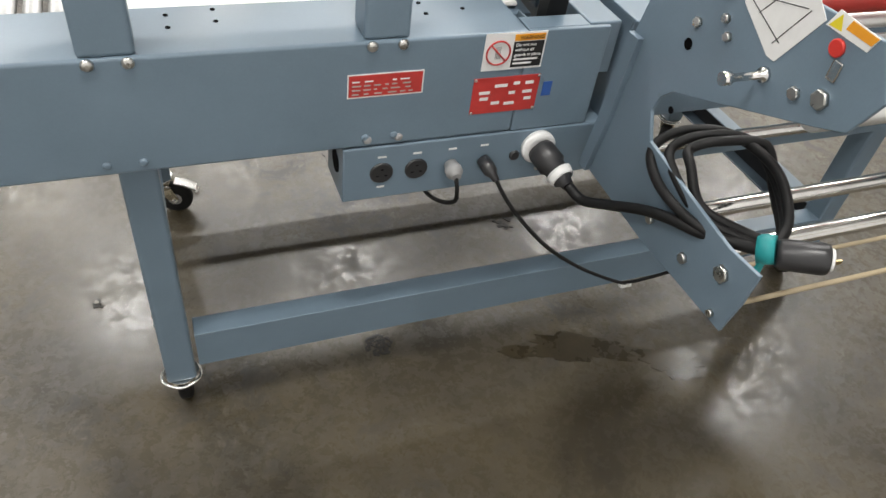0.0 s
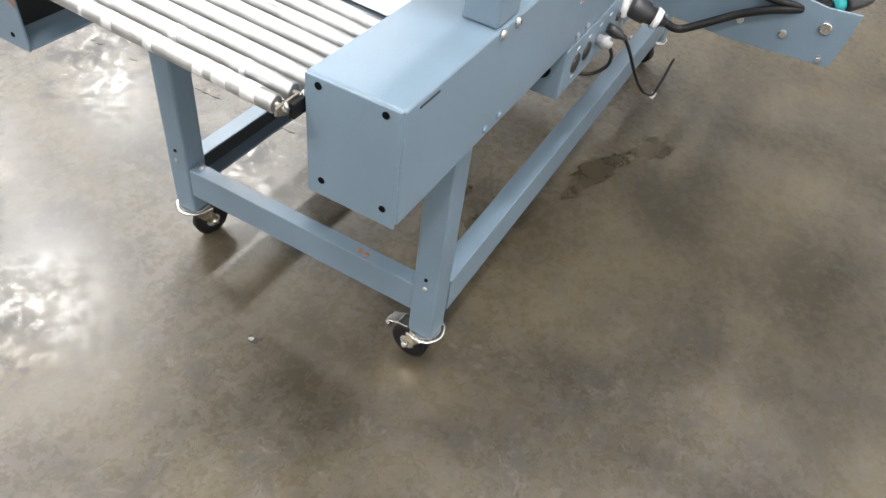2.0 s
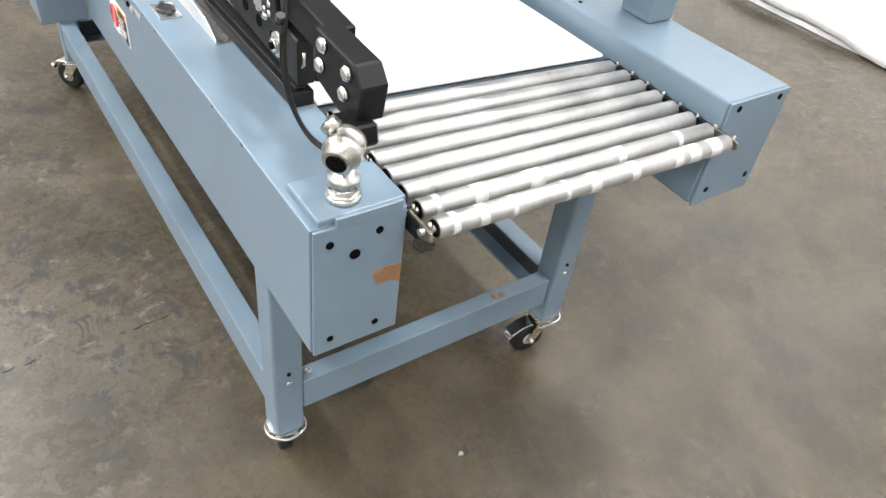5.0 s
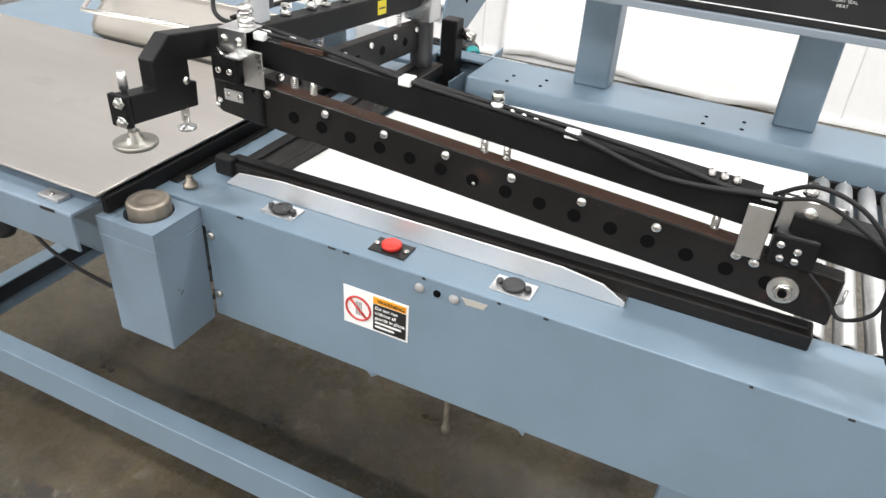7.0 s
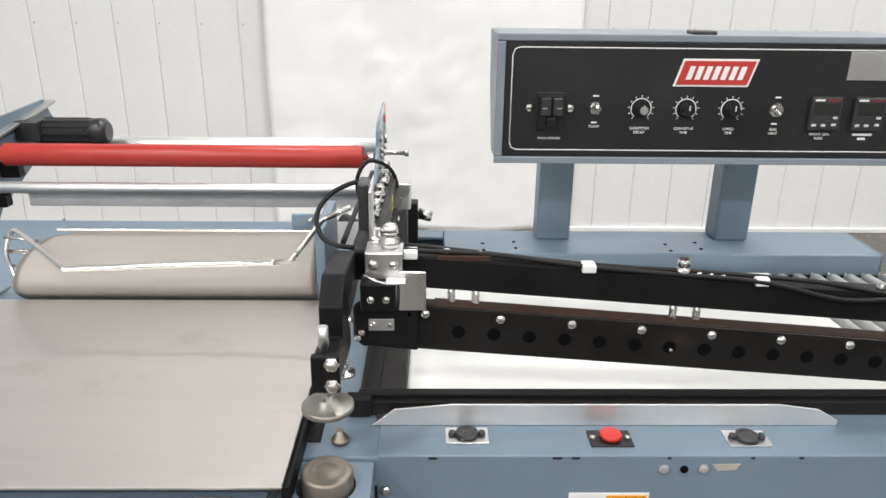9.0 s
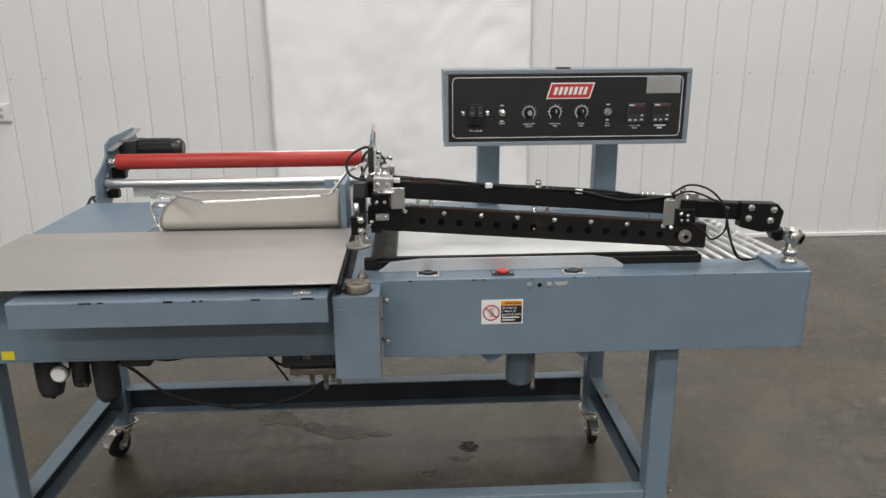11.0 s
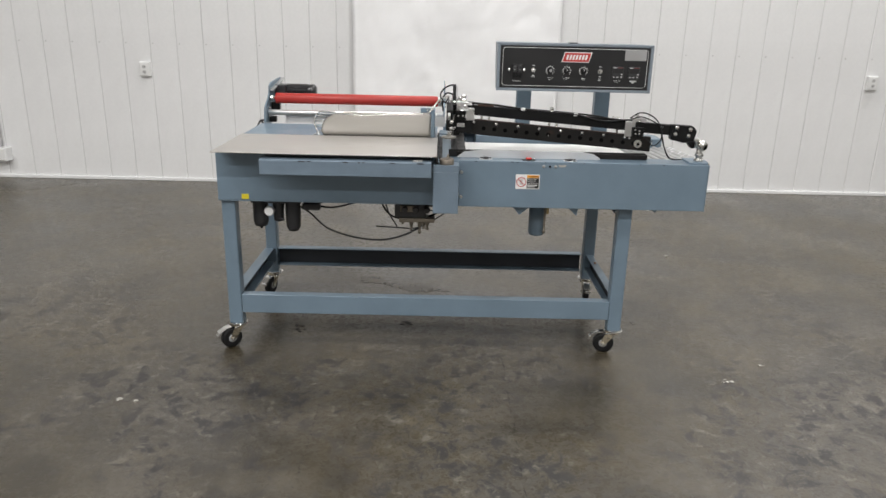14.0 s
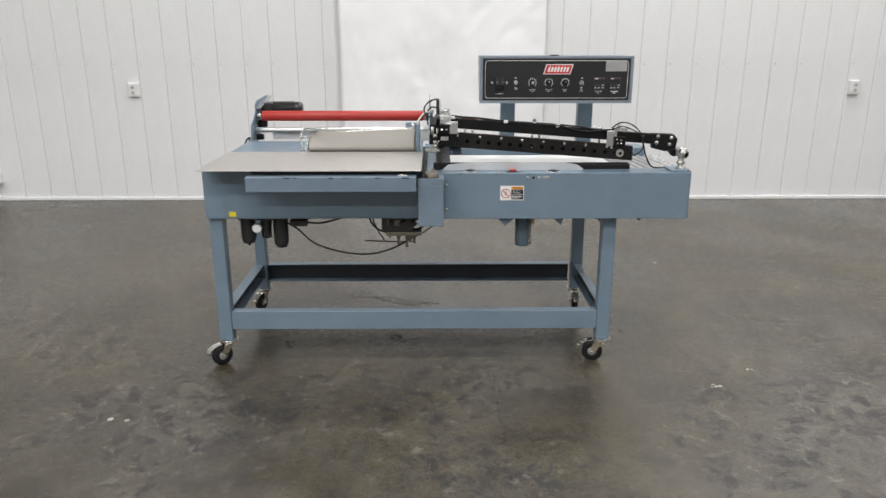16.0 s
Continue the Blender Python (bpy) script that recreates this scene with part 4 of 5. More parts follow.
# right-hand bracket and its loops of cable
P("bracket", box(1.884, 1.912, 0.086, 0.0895, 1.0, 1.064, 0.0015), M_ALU, "grey aluminium bracket", arm)
P("switch_block", box(1.917, 1.965, 0.083, 0.112, 1.003, 1.04, 0.003), M_BLACK, parent=arm)
for x, z in ((1.927, 1.028), (1.945, 1.024), (1.945, 1.012), (1.93, 1.012)):
    P("screw", dome((x, 0.083, z), (0, -1, 0), 0.0045, 0.003), M_CHROME, parent=arm)
P("bracket", box(1.916, 1.975, 0.1, 0.104, 1.036, 1.076, 0.001), M_ALU, parent=arm)
P("bolt", dome((1.945, 0.1, 1.062), (0, -1, 0), 0.008, 0.006), M_CHROME, parent=arm)
P("fitting", turned((1.94, 0.116, 1.076), (1.94, 0.116, 1.09), [(0, 0.008), (0.5, 0.008), (0.55, 0.006), (1, 0.006)], 6), M_CHROME, parent=arm)
P("cable", hose([(1.905, 0.1, 1.075), (1.94, 0.085, 1.1), (1.985, 0.075, 1.092), (2.02, 0.068, 1.06), (2.033, 0.062, 1.02), (2.05, 0.06, 0.96), (2.075, 0.07, 0.918), (2.12, 0.088, 0.9055)], 0.0026, 8), M_RUBBER)
P("cable", hose([(1.91, 0.1, 1.07), (1.95, 0.09, 1.083), (2.0, 0.078, 1.065), (2.03, 0.067, 1.045), (2.036, 0.06, 1.0), (2.052, 0.058, 0.955), (2.085, 0.072, 0.912), (2.14, 0.095, 0.9055)], 0.0024, 8), M_RUBBER)
P("cable", hose([(1.962, 0.09, 1.0), (1.985, 0.08, 0.985), (2.005, 0.072, 0.965), (2.03, 0.06, 0.99), (2.032, 0.06, 1.03)], 0.0024, 8), M_RUBBER)
P("cable_tie", rod((2.029, 0.06, 1.042), (2.032, 0.06, 1.05), 0.0055, 10), M_PLASTIC)
P("wire_hook", hose([(1.975, 0.105, 0.962), (2.0, 0.1, 0.962), (2.006, 0.1, 0.968), (2.006, 0.1, 0.985)], 0.0018, 6, smooth=False), M_ZINC, parent=jaw)

# ball joint on its mounting plate
P("mount_plate", box(2.148, 2.2255, 0.01, 0.121, 0.9, 0.909, 0.002), M_BLUE)
P("mount_lip", box(2.226, 2.2315, 0.03, 0.115, 0.894, 0.909, 0.001), M_BLUE)
joint = P("ball_joint", turned((2.198, 0.055, 0.9085), (2.198, 0.055, 0.972), [(0, 0.02), (0.12, 0.02), (0.13, 0.0125), (0.32, 0.0125), (0.33, 0.018), (0.5, 0.018), (0.52, 0.012), (1, 0.014)], 18), M_ZINC, "bright plated ball joint on a threaded stud")
P("joint_nut", hexhead((2.198, 0.055, 0.9085), (0, 0, 1), 0.02, 0.012), M_ZINC, parent=joint)
P("joint_body", turned((2.186, 0.07, 0.981), (2.214, 0.037, 0.969), [(0, 0.01), (0.08, 0.018), (0.3, 0.0215), (0.45, 0.0195), (0.5, 0.022), (0.72, 0.022), (0.78, 0.0185), (1, 0.0165)], 22), M_ZINC, parent=joint)
P("joint_bore", turned((2.2137, 0.0373, 0.9691), (2.2155, 0.0353, 0.9684), [(0, 0.012), (1, 0.011)], 16), M_HOLE, parent=joint)
P("bolt", hexhead((2.183, 0.051, 0.99), (-0.5, -0.5, 0.6), 0.011, 0.012), M_ZINC, parent=joint)

# ---- left corner of the arm ----
P("corner_plate", prism([(1.157, 1.013), (1.166, 1.003), (1.24, 0.995), (1.24, 1.056), (1.166, 1.064), (1.157, 1.056)], "y", 0.088, 0.098, 0.004, 2), M_BLACK, "rounded black end plate")
P("data_plate", box(1.177, 1.209, 0.0862, 0.0882, 1.025, 1.041, 0.0006), M_SILVERP)
for x, z in ((1.183, 1.034), (1.203, 1.033), (1.168, 1.022), (1.163, 1.014)):
    P("screw", dome((x, 0.0875, z), (0, -1, 0), 0.0045, 0.003), M_CHROME)
P("end_block", box(1.168, 1.212, 0.076, 0.108, 1.055, 1.093, 0.003), M_BLACK)
for x in (1.181, 1.2):
    P("screw", dome((x, 0.076, 1.072), (0, -1, 0), 0.005, 0.003), M_CHROME)
bracket = P("corner_bracket", joined(box(1.174, 1.22, 0.09, 0.094, 1.094, 1.127, 0.001), box(1.174, 1.22, 0.0945, 0.135, 1.124, 1.127, 0.001), box(1.2, 1.224, 0.07, 0.0895, 1.094, 1.097, 0.001)), M_ALU, "folded bare steel corner bracket")
for x in (1.184, 1.209):
    P("screw", dome((x, 0.09, 1.112), (0, -1, 0), 0.006, 0.004), M_ZINC, parent=bracket)
P("bracket", box(1.215, 1.249, 0.0855, 0.089, 1.053, 1.105, 0.0015), M_ALU, "grey aluminium bracket")
P("coupling", turned((1.204, 0.115, 1.127), (1.204, 0.115, 1.157), [(0, 0.012), (0.35, 0.012), (0.4, 0.008), (0.6, 0.008), (0.62, 0.011), (0.9, 0.01), (1, 0.006)], 12), M_CHROME)
P("coupling", turned((1.186, 0.13, 1.127), (1.186, 0.13, 1.146), [(0, 0.009), (0.5, 0.009), (0.55, 0.006), (1, 0.006)], 6), M_CHROME)
P("spark_lead", hose([(1.172, 0.086, 1.1), (1.184, 0.078, 1.098), (1.198, 0.076, 1.094), (1.21, 0.08, 1.096)], 0.0018, 6), M_CHROME)

# presser foot arm reaching over the steel table
P("foot_arm", prism([(0.14, 1.074), (0.14, 1.113), (0.018, 1.13), (-0.016, 1.104), (-0.016, 1.067), (-0.06, 1.072), (-0.062, 1.034), (0.054, 1.022), (0.056, 1.057), (0.045, 1.06), (0.045, 1.089)],
                    "x", 1.132, 1.158, 0.002, 2), M_BLACK, "cranked black arm with a presser foot")
P("foot_block", box(1.13, 1.16, -0.072, -0.0625, 1.031, 1.074, 0.002), M_BLACK)
P("screw", dome((1.158, 0.035, 1.064), (1, 0, 0), 0.006, 0.005), M_CHROME)
for z in (1.041, 1.066):
    P("nut", hexhead((1.152, -0.072, z), (0, -1, 0), 0.0085, 0.004), M_CHROME)
    P("nut", dome((1.152, -0.076, z), (0, -1, 0), 0.006, 0.004), M_CHROME)
P("foot_stud", turned((1.142, -0.054, 1.004), (1.142, -0.054, 1.1), [(0, 0.0055), (0.35, 0.0055), (0.36, 0.004), (0.75, 0.004), (0.76, 0.006), (1, 0.0055)], 12), M_ALU)
P("presser_foot", turned((1.143, -0.052, 0.999), (1.143, -0.052, 1.02), [(0, 0.0265), (0.08, 0.0285), (0.3, 0.0285), (0.36, 0.0265), (0.37, 0.012), (0.6, 0.011), (0.62, 0.0075), (1, 0.0075)], 32), M_FOOT, "round tarnished presser disc")
P("spring", spring((1.152, 0.032, 1.002), (1.152, 0.032, 1.03), 0.005, 0.0012, 8), M_ZINC)
P("pin_foot", turned((1.152, 0.032, 0.994), (1.152, 0.032, 1.003), [(0, 0.013), (0.4, 0.013), (0.5, 0.004), (1, 0.004)], 16), M_ALU)

# side run of the arm, sloping down to its hinge at the rear
def PT(name, bm, mat, label="", parent=None):
    for v in bm.verts:
        v.co.z -= 0.075 * max(0.0, v.co.y - 0.14)
    return P(name, bm, mat, label, parent)


PT("side_arm", box(1.15, 1.186, 0.142, 0.7, 1.07, 1.112, 0.003), M_BLACK, "black arm bar running to the rear")
PT("side_jaw", box(1.164, 1.188, 0.12, 0.72, 0.985, 1.042, 0.002), M_JAW, "black scorched side seal bar with holes and bolts")
for k in range(6):
    y = 0.2 + 0.09 * k
    PT("bolt", dome((1.188, y, 1.03), (1, 0, 0), 0.0068, 0.006), M_CHROME)
    PT("round_hole", rod((1.1875, y + 0.045, 1.012), (1.1892, y + 0.045, 1.012), 0.0085, 14), M_HOLE)
for y in (0.3, 0.33, 0.6):
    PT("spring", spring((1.176, y, 1.042), (1.176, y, 1.07), 0.0042, 0.0011, 6), M_ZINC)
PT("yellow_label", box(1.1858, 1.1868, 0.5, 0.53, 1.08, 1.105, 0), M_YELLOW, "small yellow warning label")
PT("label_bar", box(1.1867, 1.1872, 0.504, 0.526, 1.09, 1.093, 0), M_INK)
for y, h in ((0.25, 0.02), (0.32, 0.026), (0.36, 0.016), (0.42, 0.02), (0.47, 0.024), (0.58, 0.03), (0.62, 0.024), (0.66, 0.034)):
    PT("fitting", turned((1.168, y, 1.112), (1.168, y, 1.112 + h), [(0, 0.0085), (0.4, 0.0085), (0.45, 0.006), (0.65, 0.006), (0.7, 0.008), (1, 0.006)], 10), M_CHROME)
P("stand_plate", box(1.174, 1.178, 0.16, 0.2, 1.111, 1.185, 0.001), M_ALU, "upright bare steel bracket")
P("sensor", box(1.158, 1.172, 0.18, 0.22, 1.125, 1.19, 0.003), M_PLASTIC)
P("hose_loop", hose([(1.163, 0.2, 1.187), (1.148, 0.196, 1.186), (1.122, 0.185, 1.174), (1.106, 0.17, 1.152), (1.112, 0.155, 1.128), (1.132, 0.145, 1.118), (1.155, 0.15, 1.113)], 0.0034, 8), M_RUBBER, "black hose loop")
PT("hose_loop", hose([(1.118, 0.63, 1.06), (1.113, 0.63, 1.115), (1.135, 0.64, 1.148), (1.172, 0.65, 1.135), (1.188, 0.66, 1.1), (1.187, 0.68, 1.06)], 0.004, 8), M_RUBBER, "black hose loop")
PT("hose_run", hose([(1.14, 0.16, 1.118), (1.142, 0.3, 1.126), (1.14, 0.45, 1.122), (1.143, 0.62, 1.13), (1.13, 0.66, 1.1)], 0.004, 8), M_RUBBER)
PT("valve_body", box(1.155, 1.215, 0.66, 0.71, 1.045, 1.1, 0.003), M_ALU, "bare metal valve body with fittings")
PT("cylinder_body", turned((1.185, 0.685, 0.93), (1.185, 0.685, 1.05), [(0, 0.022), (0.1, 0.024), (0.9, 0.024), (1, 0.02)], 20), M_PLASTIC)
P("pivot_block", box(1.19, 1.228, 0.765, 0.803, 0.746, 0.988, 0.003), M_BLACK, "black pivot block")
P("pivot_pin", turned((1.228, 0.795, 0.957), (1.258, 0.795, 0.95), [(0, 0.0125), (0.9, 0.0125), (1, 0.011)], 18), M_ZINC)
P("side_box", box(1.1, 1.164, 0.72, 0.844, 0.8, 0.9, 0.003), M_BLUE)

# ---- loading side: body, steel table, tray ----
loading = P("loading_body", box(0.165, 1.088, 0.04, 0.045, 0.7, 0.905, 0.002), M_BLUE, "blue-grey loading end body")
P("side_sheet", box(0.165, 0.17, 0.0455, 0.856, 0.7, 0.905, 0.0015), M_BLUE, parent=loading)
P("side_sheet", box(1.083, 1.088, 0.0455, 0.856, 0.7, 0.905, 0.0015), M_BLUE, parent=loading)
P("rear_sheet", box(0.1705, 1.0825, 0.851, 0.856, 0.7, 0.905, 0.0015), M_BLUE, parent=loading)
P("bottom_lip", box(0.165, 1.088, 0.04, 0.06, 0.6955, 0.6995, 0.001), M_BLUE, parent=loading)
P("deck", box(0.162, 1.09, 0.038, 0.87, 0.9055, 0.9115, 0.002), M_BLUE, "blue-grey deck sheet")
P("steel_table", box(0.185, 1.096, -0.095, 0.388, 0.926, 0.93, 0.0012), M_STEEL, "brushed stainless loading plate")
P("riser", box(0.4, 1.07, -0.06, 0.37, 0.9115, 0.926, 0.001), M_INK)
P("tray", prism([(-0.124, 0.848), (-0.119, 0.846), (-0.119, 0.902), (0.039, 0.902), (0.039, 0.908), (-0.122, 0.908), (-0.124, 0.905)], "x", 0.388, 1.076, 0.001), M_BLUE_D, "folded tray lip with chipped paint")
for x in (1.02,):
    P("tray_catch", box(x - 0.02, x + 0.02, -0.112, -0.09, 0.908, 0.914, 0.001), M_SILVERP)
    P("screw", dome((x, -0.105, 0.914), (0, 0, 1), 0.005, 0.003), M_CHROME)
chips = random.Random(21)
for _ in range(9):
    x, w = chips.uniform(0.45, 1.02), chips.uniform(0.006, 0.035)
    P("paint_chip", box(x, x + w, -0.1246, -0.1235, 0.9035 - chips.uniform(0, 0.002), 0.9065, 0), M_INK)
for _ in range(8):
    x, w = chips.uniform(1.22, 2.1), chips.uniform(0.003, 0.012)
    P("paint_chip", box(x, x + w, -0.0006, 0.0006, 0.8955, 0.8985, 0), M_INK)
P("yellow_label", box(0.266, 0.296, 0.0388, 0.0402, 0.705, 0.727, 0), M_YELLOW, "small square yellow label")
# solid black strip stands in for the shaded gap beside the table
P("gap_strip", box(1.0925, 1.102, -0.085, 0.6, 0.898, 0.922, 0.001), M_BLACK)


def former():
    """Curved stainless nose over which the film turns, rounded at its free end."""
    bm = bmesh.new()
    ns, nx = 18, 40
    rows = []
    for j in range(ns + 1):
        s = j / ns
        if s < 0.4:
            a = radians(-80 * (1 - s / 0.4))
            y, z = 0.427 - 0.035 * math.cos(a), 0.947 + 0.035 * math.sin(a)
        else:
            u = (s - 0.4) / 0.6
            y, z = 0.392 + 0.066 * u ** 1.3, 0.947 + 0.08 * u
        e = abs(2 * s - 1)
        x_left = 0.556 + 0.095 * (1 - math.sqrt(max(0, 1 - e ** 2.4)))
        rows.append([bm.verts.new((x_left + (1.062 - x_left) * i / nx, y, z)) for i in range(nx + 1)])
    for j in range(ns):
        for i in range(nx):
            bm.faces.new((rows[j][i], rows[j][i + 1], rows[j + 1][i + 1], rows[j + 1][i])).smooth = True
    finish(bm)
    bmesh.ops.solidify(bm, geom=bm.faces[:], thickness=0.003)
    return bm


P("film_former", former(), M_SATIN, "curved stainless film former with a rounded end")
P("former_lip", box(0.61, 1.055, 0.4585, 0.4625, 1.0265, 1.031, 0.001), M_CHROME, "bright folded rim of the former")
fb = P("former_bracket", box(1.063, 1.08, 0.4, 0.56, 0.912, 1.055, 0.002), M_BLUE, "blue-grey upright plate at the former's end")
P("former_tab", box(1.012, 1.0625, 0.475, 0.48, 1.022, 1.055, 0.002), M_BLUE, parent=fb)
P("bolt", dome((1.045, 0.475, 1.045), (0, -1, 0), 0.006, 0.005), M_CHROME, parent=fb)
for z in (0.96, 0.985, 1.012):
    P("former_prong", hose([(0.513, 0.468, z), (0.575, 0.462, z - 0.004)], 0.0028, 6, smooth=False), M_CHROME)
P("white_card", box(1.075, 1.13, 0.6, 0.602, 0.95, 1.0, 0.0005), M_WHITEP)
P("film_guide", hose([(0.545, 0.438, 0.913), (0.522, 0.46, 0.945), (0.511, 0.469, 0.978), (0.516, 0.47, 1.004), (0.532, 0.465, 1.024), (0.56, 0.435, 1.032), (0.65, 0.333, 1.039), (0.72, 0.252, 1.044), (0.745, 0.24, 1.045), (0.89, 0.238, 1.052), (1.04, 0.236, 1.058)], 0.0042, 10), M_CHROME, "bent bright wire film guide")
P("film_guide", hose([(1.03, 0.236, 1.0575), (1.055, 0.235, 1.061), (1.1, 0.25, 1.118), (1.14, 0.26, 1.134)], 0.0042, 10, smooth=False), M_ZINC)
P("film_guide", hose([(0.512, 0.469, 0.985), (0.575, 0.475, 0.985)], 0.004, 8, smooth=False), M_CHROME)
P("film_guide", hose([(0.5, 0.44, 0.915), (0.565, 0.46, 0.955)], 0.003, 8, smooth=False), M_ZINC)

# ---- film unwinder behind the loading side ----
SIDE = [(0.885, 0.63), (0.9, 0.735), (0.916, 0.92), (0.93, 0.985), (1.0, 1.02), (1.042, 1.05), (1.05, 1.088), (1.1, 1.105), (1.335, 1.115), (1.37, 1.06), (1.345, 1.005), (1.3, 0.985),
        (1.09, 0.9), (1.05, 0.885), (1.027, 0.862), (1.017, 0.83), (1.04, 0.785), (1.14, 0.772), (1.275, 0.757), (1.342, 0.763), (1.338, 0.7), (1.327, 0.63), (1.1, 0.62)]
side_r = P("unwind_plate", prism(SIDE, "x", 1.119, 1.126, 0.001), M_BLUE, "hook-shaped side plate of the film unwinder")
side_l = P("unwind_plate", prism(SIDE, "x", 0.163, 0.17, 0.001), M_BLUE, "hook-shaped side plate of the film unwinder")
P("plate_lip", prism([(0.885, 0.63), (0.9, 0.735), (0.916, 0.92), (0.945, 0.92), (0.928, 0.735), (0.91, 0.63)], "x", 1.126, 1.138, 0.001), M_BLUE, parent=side_r)
for y, z, r in ((1.108, 0.673, 0.009), (1.206, 0.673, 0.01), (1.285, 0.714, 0.015), (1.256, 1.006, 0.009), (1.294, 1.02, 0.013), (1.3, 0.643, 0.007), (1.05, 1.0, 0.008), (1.1, 1.03, 0.007), (1.115, 1.01, 0.007), (1.09, 1.06, 0.007)):
    P("bolt", hexhead((1.126, y, z), (1, 0, 0), r, 0.007), M_ZINC, parent=side_r)
P("slot", rod((1.1255, 1.045, 0.963), (1.1268, 1.045, 0.963), 0.009, 14), M_HOLE, parent=side_r)
P("slot", rod((1.1255, 1.06, 0.858), (1.1268, 1.06, 0.858), 0.006, 12), M_HOLE, parent=side_r)
P("tension_bolt", turned((1.126, 1.2, 1.0), (1.196, 1.2, 1.0), [(0, 0.0105), (0.08, 0.0105), (0.09, 0.0055), (0.82, 0.0055), (0.83, 0.0095), (1, 0.009)], 12), M_CHROME, "long bright bolt", side_r)
P("film_chart", prism([(1.11, 1.085), (1.2, 1.118), (1.225, 1.12), (1.25, 1.1), (1.205, 1.022), (1.19, 1.022), (1.12, 1.062)], "x", 1.126, 1.1272, 0), M_WHITEP, "white threading diagram", side_r)
for pts in ([(1.13, 1.072), (1.2, 1.045)], [(1.14, 1.08), (1.22, 1.1)], [(1.19, 1.04), (1.225, 1.1)], [(1.15, 1.062), (1.17, 1.09)]):
    P("chart_line", hose([(1.1273, y, z) for y, z in pts], 0.0008, 5, smooth=False), M_INK, parent=side_r)
P("caution_label", prism([(1.252, 1.096), (1.318, 1.095), (1.326, 1.115), (1.262, 1.119)], "x", 1.126, 1.1272, 0), M_WHITEP, parent=side_r)
P("label_band", prism([(1.28, 1.104), (1.32, 1.103), (1.325, 1.114), (1.284, 1.116)], "x", 1.1273, 1.1278, 0), M_ORANGE, parent=side_r)
P("label_triangle", prism([(1.256, 1.098), (1.276, 1.099), (1.268, 1.116)], "x", 1.1273, 1.1278, 0), M_YELLOW, parent=side_r)
P("red_knob", turned((1.126, 1.281, 1.081), (1.13, 1.281, 1.081), [(0, 0.011), (0.8, 0.011), (1, 0.009)], 18), M_REDBTN, parent=side_r)
P("bright_slot", box(1.126, 1.128, 1.285, 1.3, 1.045, 1.07, 0.002), M_CHROME, parent=side_r)
P("red_roller", rod((0.205, 1.042, 1.025), (1.088, 1.042, 1.025), 0.028, 32, 0.003), M_RED, "red rubber-covered drive roller")
P("roller_shaft", turned((0.17, 1.042, 1.025), (1.119, 1.042, 1.025), [(0, 0.014), (0.015, 0.014), (0.02, 0.009), (0.98, 0.009), (0.985, 0.013), (1, 0.013)], 16), M_CHROME)
P("tube", rod((0.172, 0.995, 0.954), (1.118, 0.995, 0.954), 0.0145, 24, 0.002), M_ALUT, "bright steel film tube")
P("flat_bar", box(0.26, 1.118, 1.012, 1.017, 0.902, 0.937, 0.001), M_GUARD, "flat aluminium bar")
P("tube", rod((0.172, 1.285, 0.996), (1.118, 1.285, 0.996), 0.026, 28, 0.002), M_ALUT, "bright steel film roller")
P("tube", rod((0.172, 0.968, 0.714), (1.118, 0.968, 0.714), 0.012, 20, 0.002), M_CHROME, "bright steel tie rod")
P("tie_angle", box(0.172, 1.118, 0.955, 0.96, 0.67, 0.712, 0.001), M_BLUE)
P("tube", rod((0.172, 1.108, 0.672), (1.118, 1.108, 0.672), 0.015, 24, 0.002), M_CHROME, "bright steel cradle roller")
P("tube", rod((0.172, 1.206, 0.674), (1.118, 1.206, 0.674), 0.015, 24, 0.002), M_CHROME, "bright steel cradle roller")
P("round_belt", rod((0.172, 1.285, 0.722), (1.118, 1.285, 0.722), 0.0035, 8), M_BELTT)
P("round_belt", rod((0.172, 1.3, 0.652), (1.118, 1.3, 0.652), 0.0045, 8), M_BELTT)
motor = P("motor", turned((0.205, 1.2, 1.052), (0.4, 1.2, 1.052), [(0, 0.028), (0.02, 0.033), (0.8, 0.033), (0.82, 0.036), (0.94, 0.036), (1, 0.024)], 28), M_PLASTIC, "black finned drive motor")
for k in range(12):
    a = radians(30 * k)
    P("fin", box(0.235, 0.355, 1.2 + 0.0355 * math.cos(a) - 0.0015, 1.2 + 0.0355 * math.cos(a) + 0.0015, 1.052 + 0.0355 * math.sin(a) - 0.0015, 1.052 + 0.0355 * math.sin(a) + 0.0015, 0), M_PLASTIC, parent=motor)
P("motor_box", box(0.172, 0.235, 1.16, 1.25, 1.03, 1.085, 0.004), M_PLASTIC, parent=motor)
P("top_bracket", prism([(1.06, 1.06), (1.36, 1.102), (1.36, 1.11), (1.06, 1.068)], "x", 0.163, 0.19, 0.001), M_SILVERP, parent=side_l)
P("knuckle", box(0.172, 0.21, 1.0, 1.03, 0.9, 0.93, 0.003), M_BLACK, parent=side_l)
P("knuckle", box(0.172, 0.22, 1.06, 1.09, 0.96, 1.0, 0.003), M_BLACK, parent=side_l)
for y, z in ((1.02, 0.975), (1.08, 0.985), (1.0, 0.93)):
    P("bolt", dome((0.17, y, z), (1, 0, 0), 0.008, 0.008), M_CHROME, parent=side_l)
P("wing_handle", hose([(0.165, 0.955, 0.912), (0.14, 0.945, 0.915), (0.125, 0.935, 0.89), (0.122, 0.93, 0.878)], 0.005, 8), M_PLASTIC, "black clamping lever")
P("wing_handle", hose([(0.14, 0.945, 0.915), (0.16, 0.935, 0.89)], 0.005, 8, smooth=False), M_PLASTIC)
